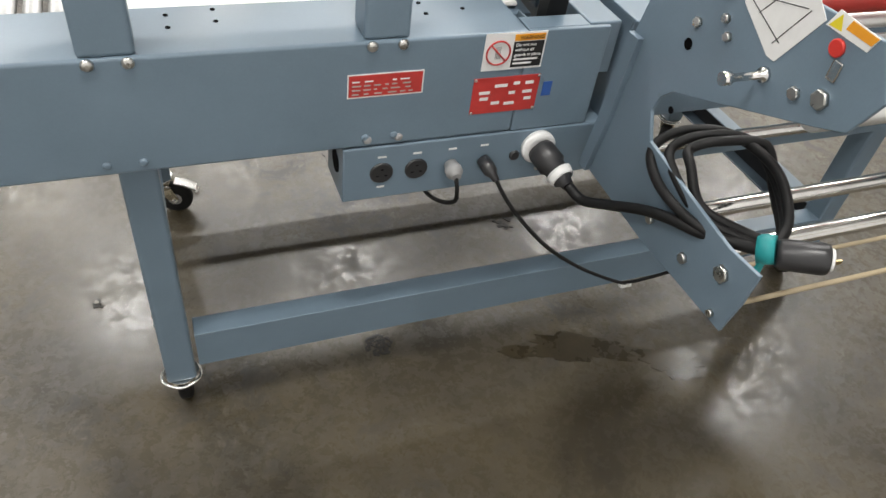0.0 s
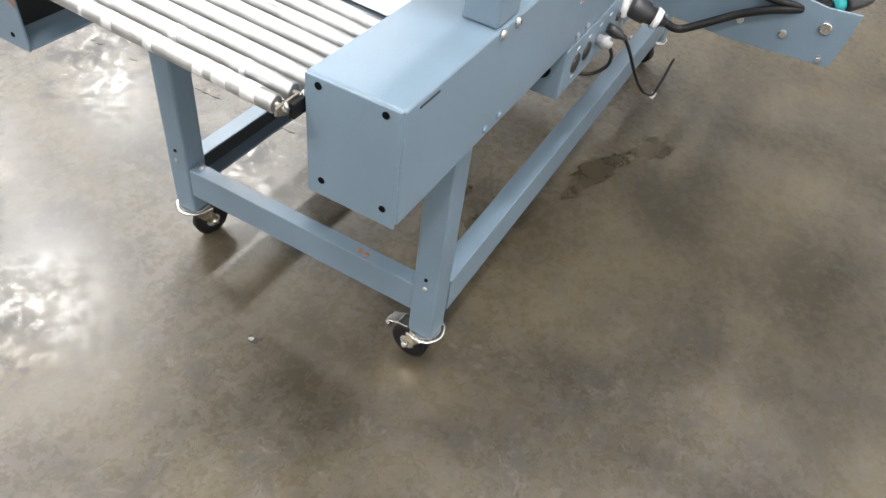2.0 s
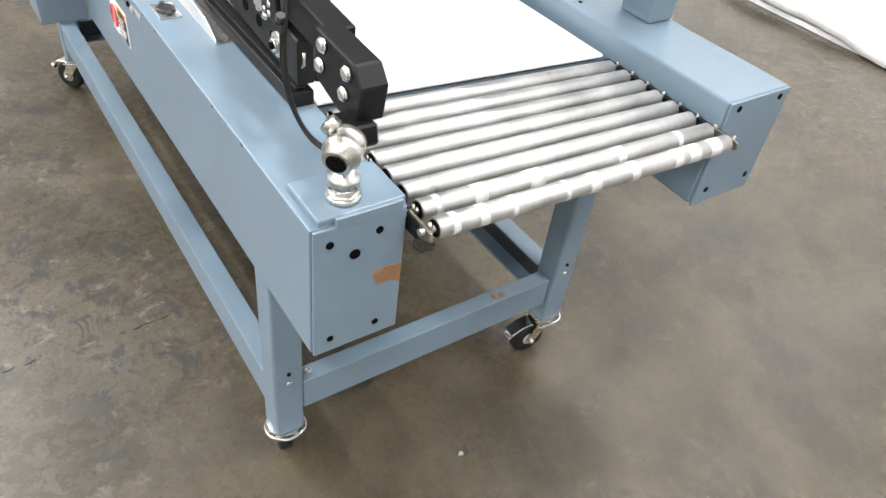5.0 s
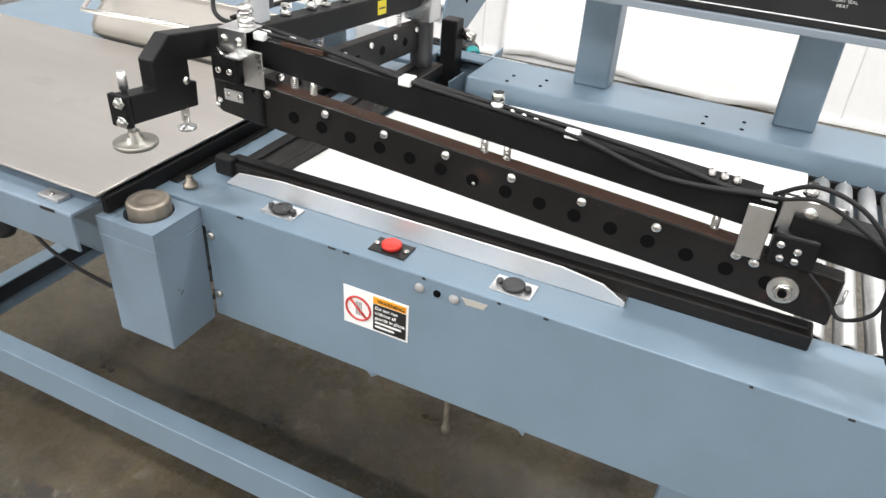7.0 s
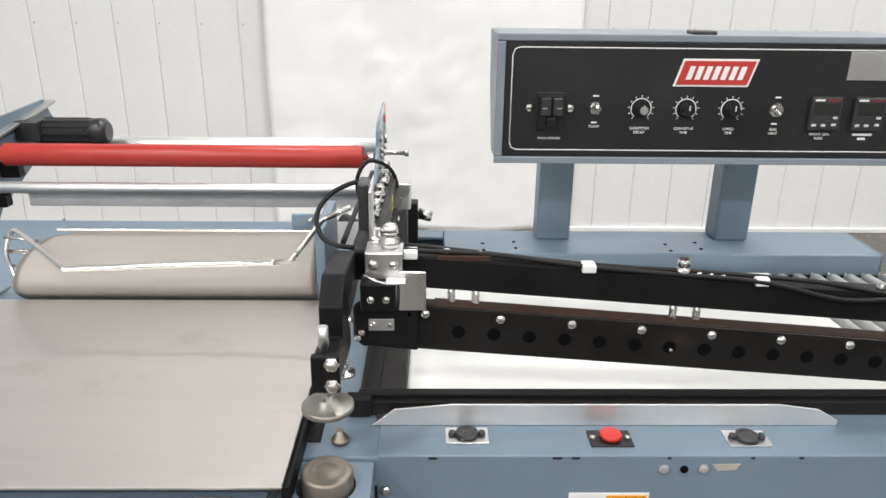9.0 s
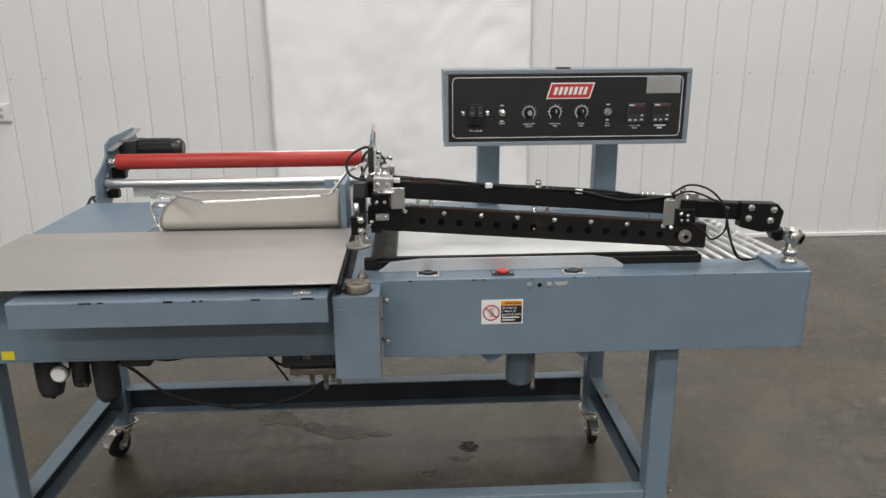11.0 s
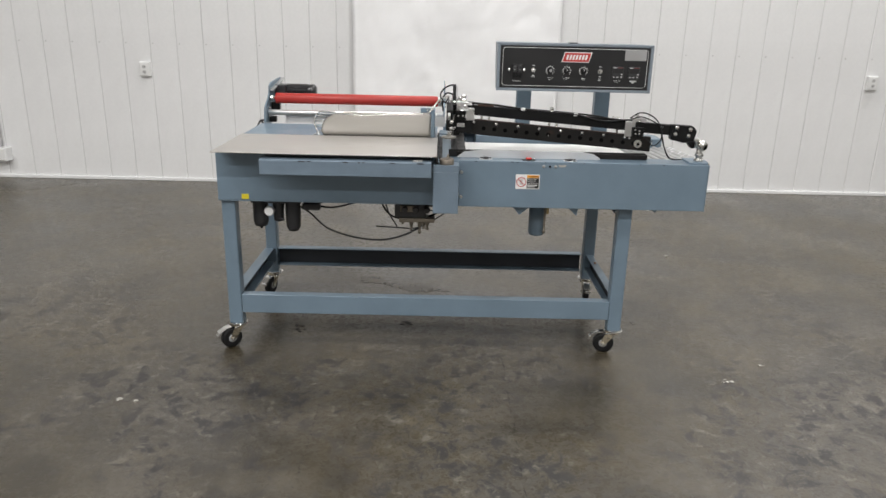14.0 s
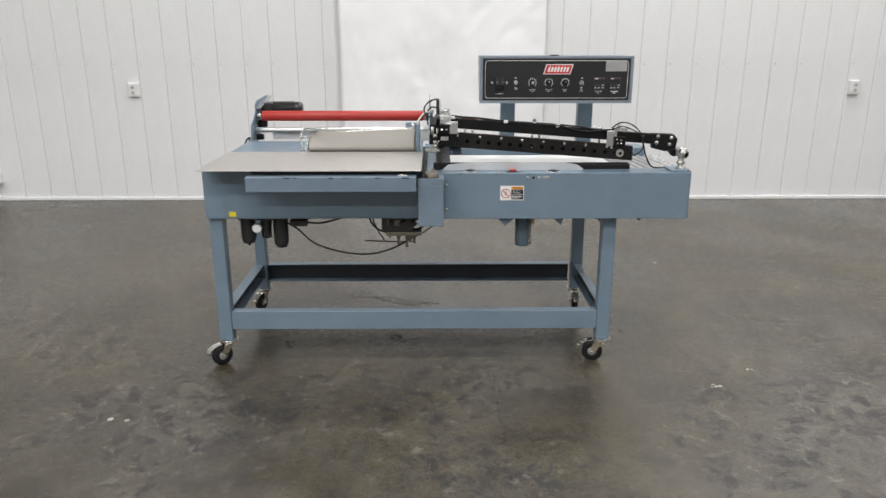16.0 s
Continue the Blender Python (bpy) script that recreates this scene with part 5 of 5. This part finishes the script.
P("rear_brace", box(0.175, 0.225, 0.8155, 0.9, 0.63, 0.7, 0.003), M_BLUE)
P("rear_brace", box(1.03, 1.09, 0.857, 0.93, 0.64, 0.7, 0.003), M_BLUE)

# ---- underside: air service unit, valves, drive cylinder ----
air = P("air_filter", turned((0.318, 0.14, 0.7), (0.318, 0.14, 0.548), [(0, 0.036), (0.18, 0.038), (0.2, 0.034), (0.75, 0.033), (0.9, 0.027), (0.93, 0.008), (1, 0.005)], 22), M_PLASTIC, "black bowl of the air filter")
P("air_regulator", turned((0.398, 0.14, 0.7), (0.398, 0.14, 0.585), [(0, 0.026), (0.5, 0.026), (0.55, 0.023), (0.95, 0.022), (1, 0.018)], 20), M_PLASTIC, "black air regulator")
P("gauge", turned((0.368, 0.1, 0.64), (0.368, 0.085, 0.64), [(0, 0.022), (0.8, 0.022), (1, 0.02)], 24), M_GREYP, "round pressure gauge")
P("gauge_face", turned((0.368, 0.0849, 0.64), (0.368, 0.0835, 0.64), [(0, 0.018), (1, 0.018)], 24), M_WHITEP)
P("oiler", turned((0.462, 0.14, 0.7), (0.462, 0.14, 0.542), [(0, 0.036), (0.16, 0.038), (0.18, 0.034), (0.88, 0.032), (1, 0.022)], 22), M_PLASTIC, "black bowl of the air oiler")
P("air_block", box(0.28, 0.5, 0.115, 0.165, 0.668, 0.7, 0.004), M_PLASTIC)
P("air_valve", box(0.505, 0.585, 0.12, 0.16, 0.638, 0.67, 0.008), M_PLASTIC)
P("drain_lever", hose([(0.398, 0.12, 0.605), (0.43, 0.1, 0.598)], 0.003, 6, smooth=False), M_PLASTIC)
P("gauge_stem", rod((0.368, 0.1, 0.64), (0.398, 0.135, 0.64), 0.006, 8), M_OLDZ)
P("air_hose", hose([(0.495, 0.13, 0.655), (0.54, 0.13, 0.625), (0.62, 0.13, 0.555), (0.75, 0.14, 0.512), (0.86, 0.15, 0.503), (0.95, 0.17, 0.52), (1.015, 0.2, 0.545)], 0.0042, 8), M_RUBBER, "hanging black air hose")
P("air_hose", hose([(0.575, 0.14, 0.655), (0.64, 0.14, 0.65), (0.72, 0.16, 0.665), (0.83, 0.2, 0.69), (0.88, 0.24, 0.72)], 0.0042, 8), M_RUBBER)
P("air_hose", hose([(0.57, 0.14, 0.668), (0.61, 0.15, 0.675), (0.66, 0.18, 0.70)], 0.003, 8), M_RUBBER)
P("air_hose", hose([(0.84, 0.2, 0.71), (0.86, 0.2, 0.64), (0.9, 0.2, 0.6), (0.96, 0.21, 0.585), (1.0, 0.22, 0.6)], 0.0042, 8), M_RUBBER)
P("air_hose", hose([(0.85, 0.22, 0.71), (0.88, 0.2, 0.62), (0.92, 0.19, 0.555)], 0.003, 8), M_RUBBER)
P("air_hose", hose([(1.03, 0.22, 0.58), (1.1, 0.2, 0.62), (1.16, 0.18, 0.66), (1.2, 0.16, 0.7)], 0.0042, 8), M_RUBBER)
P("air_hose", hose([(1.02, 0.2, 0.66), (1.07, 0.2, 0.63), (1.12, 0.2, 0.65), (1.15, 0.2, 0.69)], 0.003, 8), M_RUBBER)
P("valve_bank", box(0.91, 1.05, 0.17, 0.25, 0.6, 0.68, 0.006), M_PLASTIC, "dark valve block")
P("valve_bank", box(0.935, 1.0, 0.16, 0.169, 0.63, 0.66, 0.003), M_OLDZ)
P("valve_bank", box(0.93, 1.09, 0.165, 0.245, 0.582, 0.5995, 0.002), M_OLDZ, "grey valve manifold")
for x in (0.955, 1.005, 1.055):
    P("valve_coil", turned((x, 0.16, 0.645), (x, 0.135, 0.645), [(0, 0.014), (0.8, 0.014), (1, 0.011)], 14), M_PLASTIC)
for x, z0, z1 in ((0.945, 0.583, 0.565), (0.984, 0.583, 0.535), (1.022, 0.583, 0.522), (1.04, 0.583, 0.545), (1.056, 0.583, 0.54)):
    P("valve_fitting", turned((x, 0.2, z0), (x, 0.2, z1), [(0, 0.009), (0.4, 0.009), (0.45, 0.006), (0.8, 0.006), (0.85, 0.008), (1, 0.007)], 10), M_OLDZ)
P("valve_rod", rod((1.05, 0.2, 0.655), (1.09, 0.2, 0.655), 0.008, 10), M_PLASTIC)
P("drive_cylinder", turned((1.552, 0.2, 0.72), (1.552, 0.2, 0.53), [(0, 0.036), (0.9, 0.036), (0.96, 0.035), (1, 0.031)], 28), M_BLUE, "blue-grey motor can hanging below the conveyor")
P("bracket", box(1.592, 1.602, 0.18, 0.21, 0.63, 0.7, 0.001), M_BRASS)
P("screw", dome((1.6, 0.19, 0.69), (0, -1, 0), 0.01, 0.01), M_CHROME)
P("gusset", prism([(1.418, 0.703), (1.5, 0.703), (1.453, 0.664)], "y", 0.028, 0.031, 0.0005), M_BLUE, "small folded gusset under the housing")
P("gusset", prism([(1.655, 0.703), (1.704, 0.703), (1.697, 0.664)], "y", 0.028, 0.031, 0.0005), M_BLUE, "small folded gusset under the housing")
P("gusset", prism([(2.01, 0.703), (2.05, 0.703), (2.03, 0.686)], "y", 0.028, 0.031, 0.0005), M_BLUE)
P("hanging_stud", turned((1.567, 0.06, 0.703), (1.567, 0.06, 0.576), [(0, 0.009), (0.1, 0.009), (0.12, 0.005), (0.9, 0.005), (0.92, 0.007), (1, 0.006)], 12), M_OLDZ, "thin hanging threaded stud")
P("conveyor_pan", box(1.2, 1.99, 0.1235, 0.7, 0.715, 0.72, 0.001), M_BLUE)

# ---- rear: electrical box, labels, plugs ----
ebox = P("electrical_box", box(1.0, 1.597, 0.75, 0.858, 0.588, 0.701, 0.003), M_BLUE, "low electrical box with sockets")
P("knockout", rod((1.5965, 0.81, 0.648), (1.5985, 0.81, 0.648), 0.022, 22), M_HOLE, parent=ebox)
EY = 0.858
for x, r in ((1.527, 0.0215), (1.462, 0.0215)):
    s = P("socket", turned((x, EY - 0.002, 0.645), (x, EY + 0.004, 0.645), [(0, r), (0.6, r), (1, r * 0.9)], 24), M_PLASTIC, "round black socket", ebox)
    for k in range(3):
        a = radians(90 + 120 * k)
        P("mark", box(x + 0.009 * math.cos(a) - 0.0025, x + 0.009 * math.cos(a) + 0.0025, EY + 0.0035, EY + 0.0045, 0.645 + 0.009 * math.sin(a) - 0.0012, 0.645 + 0.009 * math.sin(a) + 0.0012, 0), M_HOLE, parent=ebox)
P("cable_gland", turned((1.395, EY, 0.645), (1.395, EY + 0.035, 0.64), [(0, 0.013), (0.3, 0.013), (0.35, 0.016), (0.7, 0.016), (0.75, 0.011), (1, 0.009)], 12), M_GREYP, "grey plastic cable gland", ebox)
P("loop_cable", hose([(1.395, EY + 0.03, 0.64), (1.394, EY + 0.042, 0.615), (1.392, EY + 0.035, 0.585), (1.405, EY + 0.01, 0.565), (1.425, EY - 0.02, 0.565), (1.44, EY - 0.05, 0.585)], 0.0042, 8), M_RUBBER, parent=ebox)
P("plug", turned((1.332, EY, 0.648), (1.318, EY + 0.045, 0.628), [(0, 0.012), (0.35, 0.014), (0.6, 0.013), (0.75, 0.008), (1, 0.006)], 14), M_PLASTIC, "black plug", ebox)
P("loose_cable", hose([(1.318, EY + 0.043, 0.629), (1.3, EY + 0.058, 0.595), (1.26, EY + 0.07, 0.54), (1.19, EY + 0.082, 0.465), (1.1, EY + 0.09, 0.395), (1.0, EY + 0.097, 0.338), (0.96, EY + 0.098, 0.327), (0.9, EY + 0.097, 0.329), (0.83, EY + 0.094, 0.333), (0.755, EY + 0.09, 0.338)], 0.004, 8), M_RUBBER, "loose black lead with a white tag", ebox)
P("cable_tag", box(0.957, 0.985, EY + 0.092, EY + 0.104, 0.318, 0.326, 0.001), M_WHITEP, parent=ebox)
P("fuse_holder", turned((1.267, EY, 0.648), (1.267, EY + 0.006, 0.648), [(0, 0.0105), (0.6, 0.0105), (1, 0.008)], 16), M_PLASTIC, parent=ebox)
P("inlet_ring", turned((1.222, EY, 0.664), (1.222, EY + 0.014, 0.664), [(0, 0.034), (0.7, 0.034), (0.85, 0.031), (1, 0.026)], 28), M_WHITEP, "white flanged power inlet", ebox)
for x in (1.527, 1.462, 1.395, 1.332):
    P("mark", box(x - 0.008, x + 0.008, EY - 0.0005, EY + 0.0006, 0.677, 0.681, 0), M_WHITEP, parent=ebox)
P("mark", box(1.52, 1.534, EY - 0.0005, EY + 0.0006, 0.612, 0.616, 0), M_WHITEP, parent=ebox)
P("screw", dome((1.21, EY, 0.61), (0, 1, 0), 0.006, 0.003), M_ZINC, parent=ebox)
for x in (1.5, 1.555):
    P("bolt", dome((x, 0.856, 0.717), (0, 1, 0), 0.0075, 0.005), M_GREYP, parent=rear_housing)

RY = 0.8562
warn = P("warning_plate", box(1.467, 1.59, 0.8555, RY + 0.001, 0.803, 0.841, 0.0004), M_REDP, "red riveted warning plate", rear_housing)
P("plate_rim", joined(box(1.465, 1.592, 0.8555, RY + 0.0005, 0.8415, 0.8435, 0), box(1.465, 1.592, 0.8555, RY + 0.0005, 0.8005, 0.8025, 0), box(1.4645, 1.4665, 0.8555, RY + 0.0005, 0.8005, 0.8435, 0), box(1.5905, 1.5925, 0.8555, RY + 0.0005, 0.8005, 0.8435, 0)), M_WHITEP, parent=rear_housing)
rng = random.Random(5)
for k in range(4):
    x = 1.585
    while x > 1.482:
        w = rng.uniform(0.006, 0.016)
        if k > 0 or x > 1.56 or x < 1.535:
            P("label_bar", box(x - w, x, RY + 0.0004, RY + 0.0014, 0.829 - 0.0075 * k, 0.8315 - 0.0075 * k, 0), M_WHITEP if k == 0 else M_CHIP, parent=rear_housing)
        x -= w + rng.uniform(0.004, 0.01)
data = P("data_plate", box(1.247, 1.373, 0.8555, RY + 0.001, 0.747, 0.817, 0.0004), M_REDP, "red riveted data plate", rear_housing)
for u, v, w in ((0.1, 0.55, 0.02), (0.32, 0.72, 0.024), (0.6, 0.76, 0.012), (0.78, 0.75, 0.016), (0.12, 0.38, 0.016), (0.55, 0.5, 0.012), (0.76, 0.5, 0.018), (0.3, 0.24, 0.016), (0.5, 0.2, 0.02), (0.8, 0.3, 0.014)):
    P("label_bar", box(1.373 - 0.126 * u - w, 1.373 - 0.126 * u, RY + 0.0004, RY + 0.0014, 0.747 + 0.07 * v, 0.747 + 0.07 * v + 0.006, 0), M_WHITEP, parent=rear_housing)
for x in (1.25, 1.37):
    for z in (0.75, 0.814):
        P("rivet", dome((x, RY + 0.001, z), (0, 1, 0), 0.003, 0.0015), M_ZINC, parent=rear_housing)
P("blue_sticker", box(1.22, 1.238, 0.8555, RY + 0.0006, 0.772, 0.8, 0), M_BLUEP, "small blue sticker", rear_housing)

# ---- power cord, coiled and strapped over the unwinder plate ----
cord = base(thing("power_cord", (1.1, 1.1, 0.7), "thick black power cord, coiled with a teal strap", "power cord"))
P("plug", turned((1.222, EY + 0.012, 0.664), (1.2, EY + 0.1, 0.64), [(0, 0.024), (0.1, 0.027), (0.45, 0.027), (0.5, 0.022), (0.85, 0.02), (0.9, 0.013), (1, 0.011)], 22), M_PLASTIC, "black locking plug", cord)
P("plug_label", turned((1.207, EY + 0.07, 0.648), (1.2035, EY + 0.085, 0.644), [(0, 0.0262), (1, 0.0225)], 22), M_WHITEP, parent=cord)
lead = [(1.2, EY + 0.098, 0.64), (1.185, 0.99, 0.63), (1.165, 1.04, 0.655), (1.145, 1.1, 0.69), (1.14, 1.16, 0.72), (1.12, 1.22, 0.735), (1.06, 1.285, 0.745)]
P("cord", hose(lead, 0.0095, 12), M_RUBBER, parent=cord)
for k in range(3):
    o = 0.02 * k
    ring = [(1.055, 1.285 - 0.004 * k, 0.742 + 0.006 * k), (1.12 - o * 0.5, 1.22 - o, 0.74 + 0.004 * k), (1.14 - o, 1.12, 0.748 + o), (1.12 - o, 1.045 + o, 0.77 + o * 0.6), (1.06 - o * 0.6, 1.035 + o * 1.5, 0.795 + o * 0.4),
            (1.0 - o, 1.08 + o, 0.81), (0.975 - o * 0.4, 1.17, 0.8 - o), (1.0, 1.25, 0.77 - o * 0.6), (1.045, 1.287, 0.75)]
    P("cord", hose(ring, 0.0085, 10), M_RUBBER, parent=cord)
P("strap", turned((1.062, 1.272, 0.74), (1.046, 1.29, 0.75), [(0, 0.022), (0.5, 0.0235), (1, 0.022)], 20), M_TEAL, "teal fabric strap", cord)
P("strap_end", box(1.055, 1.07, 1.285, 1.292, 0.7, 0.735, 0.002), M_TEAL, parent=cord)
P("socket_body", turned((1.05, 1.295, 0.748), (0.994, 1.338, 0.763), [(0, 0.02), (0.1, 0.0235), (0.85, 0.0245), (0.95, 0.0235), (1, 0.021)], 22), M_PLASTIC, "black round plug body", cord)
P("socket_face", turned((0.994, 1.338, 0.763), (0.99, 1.341, 0.764), [(0, 0.019), (1, 0.017)], 20), M_WHITEP, parent=cord)
P("blade", box(0.972, 0.99, 1.34, 1.344, 0.755, 0.762, 0), M_BRASS, parent=cord)


# ---- the floor's loose dirt and stains ----
def crumbs(name, cx, cy, r, n, size, mat, label, category, seed):
    g = random.Random(seed)
    bms = []
    for _ in range(n):
        a, d = g.uniform(0, 2 * math.pi), r * math.sqrt(g.random())
        x, y, s = cx + d * math.cos(a), cy + d * math.sin(a), size * g.uniform(0.4, 1.2)
        pts = [(x + s * g.uniform(0.6, 1.2) * math.cos(2 * math.pi * k / 6), y + s * g.uniform(0.5, 1.1) * math.sin(2 * math.pi * k / 6)) for k in range(6)]
        bms.append(prism(pts, "z", 0.0, s * g.uniform(0.15, 0.4), 0))
    whole(name, joined(*bms), mat, label, category, kind="stuff")


crumbs("floor_crumbs", 1.461, 0.735, 0.035, 150, 0.0045, M_DEBRIS, "heap of dark crumbs on the concrete under the machine", "debris", 2)
crumbs("floor_crumbs", 0.958, 0.375, 0.03, 10, 0.009, M_DEBRIS, "few dark crumbs on the concrete floor", "debris", 3)
crumbs("floor_crumbs", 2.093, 0.434, 0.02, 6, 0.008, M_DEBRIS, "few dark crumbs on the concrete floor", "debris", 4)
crumbs("floor_crumbs", 0.44, 0.28, 0.04, 5, 0.011, M_DEBRIS, "few dark crumbs on the concrete floor", "debris", 6)
crumbs("floor_crumbs", 0.975, 0.377, 0.015, 3, 0.012, M_DEBRIS, "few dark crumbs on the concrete floor", "debris", 7)
crumbs("paper_flakes", 2.099, 0.424, 0.012, 3, 0.009, M_CHIP, "tiny pale flakes lying on the concrete floor", "debris", 8)
crumbs("paper_flakes", 2.36, -0.191, 0.03, 5, 0.012, M_CHIP, "tiny pale flakes lying on the concrete floor", "debris", 9)
crumbs("paper_flakes", 2.608, 1.553, 0.01, 2, 0.016, M_CHIP, "tiny pale flakes lying on the concrete floor", "debris", 10)
crumbs("paper_flakes", -0.103, -0.441, 0.04, 4, 0.012, M_CHIP, "tiny pale flakes lying on the concrete floor", "debris", 11)
crumbs("paper_flakes", 2.575, -0.024, 0.01, 2, 0.01, M_CHIP, "tiny pale flakes lying on the concrete floor", "debris", 12)


def saw_cut(x0, y0, x1, y1, n, label, seed):
    """Broken dark crumbs left in an old saw cut of the slab."""
    g = random.Random(seed)
    bms = []
    for k in range(n):
        if g.random() < 0.3:
            continue
        u = (k + g.uniform(0.1, 0.5)) / n
        ex, ey = (x1 - x0) / n * g.uniform(0.3, 0.75), (y1 - y0) / n * g.uniform(0.3, 0.75)
        x, y, w = x0 + (x1 - x0) * u + g.uniform(-0.003, 0.003), y0 + (y1 - y0) * u, g.uniform(0.0015, 0.004)
        bms.append(prism([(x - w, y), (x + ex, y + ey * 0.5), (x + ex + w, y + ey), (x + w * 1.4, y + ey * 0.45)], "z", -0.001, 0.0015, 0))
    whole("floor_joint", joined(*bms), M_DEBRIS, label, "joint", kind="stuff")


saw_cut(0.656, -0.38, 0.66, -1.6, 46, "broken dark saw cut line in the concrete floor", 31)
saw_cut(1.407, 0.1, 1.41, -1.5, 40, "broken dark saw cut line in the concrete floor", 32)
saw_cut(-2.61, 2.75, -1.96, 3.42, 40, "thin dark joint in the concrete floor by the wall", 33)


def puddle(cx, cy, rx, ry, seed, turn, mat=None, high=0.0012, label="dark damp oil stain on the concrete floor"):
    c, s = math.cos(radians(turn)), math.sin(radians(turn))
    pts = []
    for k in range(60):
        a = 2 * math.pi * k / 60
        at = Vector((math.cos(a) * 1.3, math.sin(a) * 1.3, seed))
        q = 1 + 0.55 * noise.noise(at) + 0.3 * noise.noise(at * 3.1) + 0.18 * noise.noise(at * 7.0)
        u, v = rx * q * math.cos(a), ry * q * math.sin(a)
        pts.append((cx + c * u - s * v, cy + s * u + c * v))
    whole("floor_stain", prism(pts, "z", -0.002, high, 0), mat or M_STAIN, label, "stain", kind="stuff")


puddle(0.95, 0.88, 0.15, 0.045, 3.3, -24, label="wet brown oily puddle spread on the concrete floor")
puddle(0.735, 0.985, 0.085, 0.05, 8.2, -24, label="wet brown oily puddle spread on the concrete floor")
puddle(1.12, 0.845, 0.05, 0.02, 5.1, -10)
puddle(1.43, 0.66, 0.035, 0.02, 11.0, 10)
puddle(1.31, 0.58, 0.02, 0.012, 12.5, 10)


# ---- cladding panels of the rear wall, each a shallow folded pan ----
PITCH = 0.2294


def pan_mesh(z0, z1):
    w = PITCH - 0.005
    out = [(0.0, 0.004), (0.0, -0.001), (0.005, -0.0045), (w - 0.005, -0.0045), (w, -0.001), (w, 0.004)]
    return mesh_of("panel", prism(out, "z", z0, z1, 0), M_WALL)


PAN = pan_mesh(0.0, CEILING_Z)
SCREW = mesh_of("screw", dome((0, 0, 0), (0, -1, 0), 0.0065, 0.004, 8), M_LIGHTP)
for k in range(-44, 43):
    x = 0.185 + PITCH * k
    if XL < x < XR - PITCH:
        piece("panel", PAN, (x + 0.0045, YB, 0), wall_back)
        if -14 < k < 24:
            piece("screw", SCREW, (x + 0.03, YB - 0.009, 1.2), wall_back)
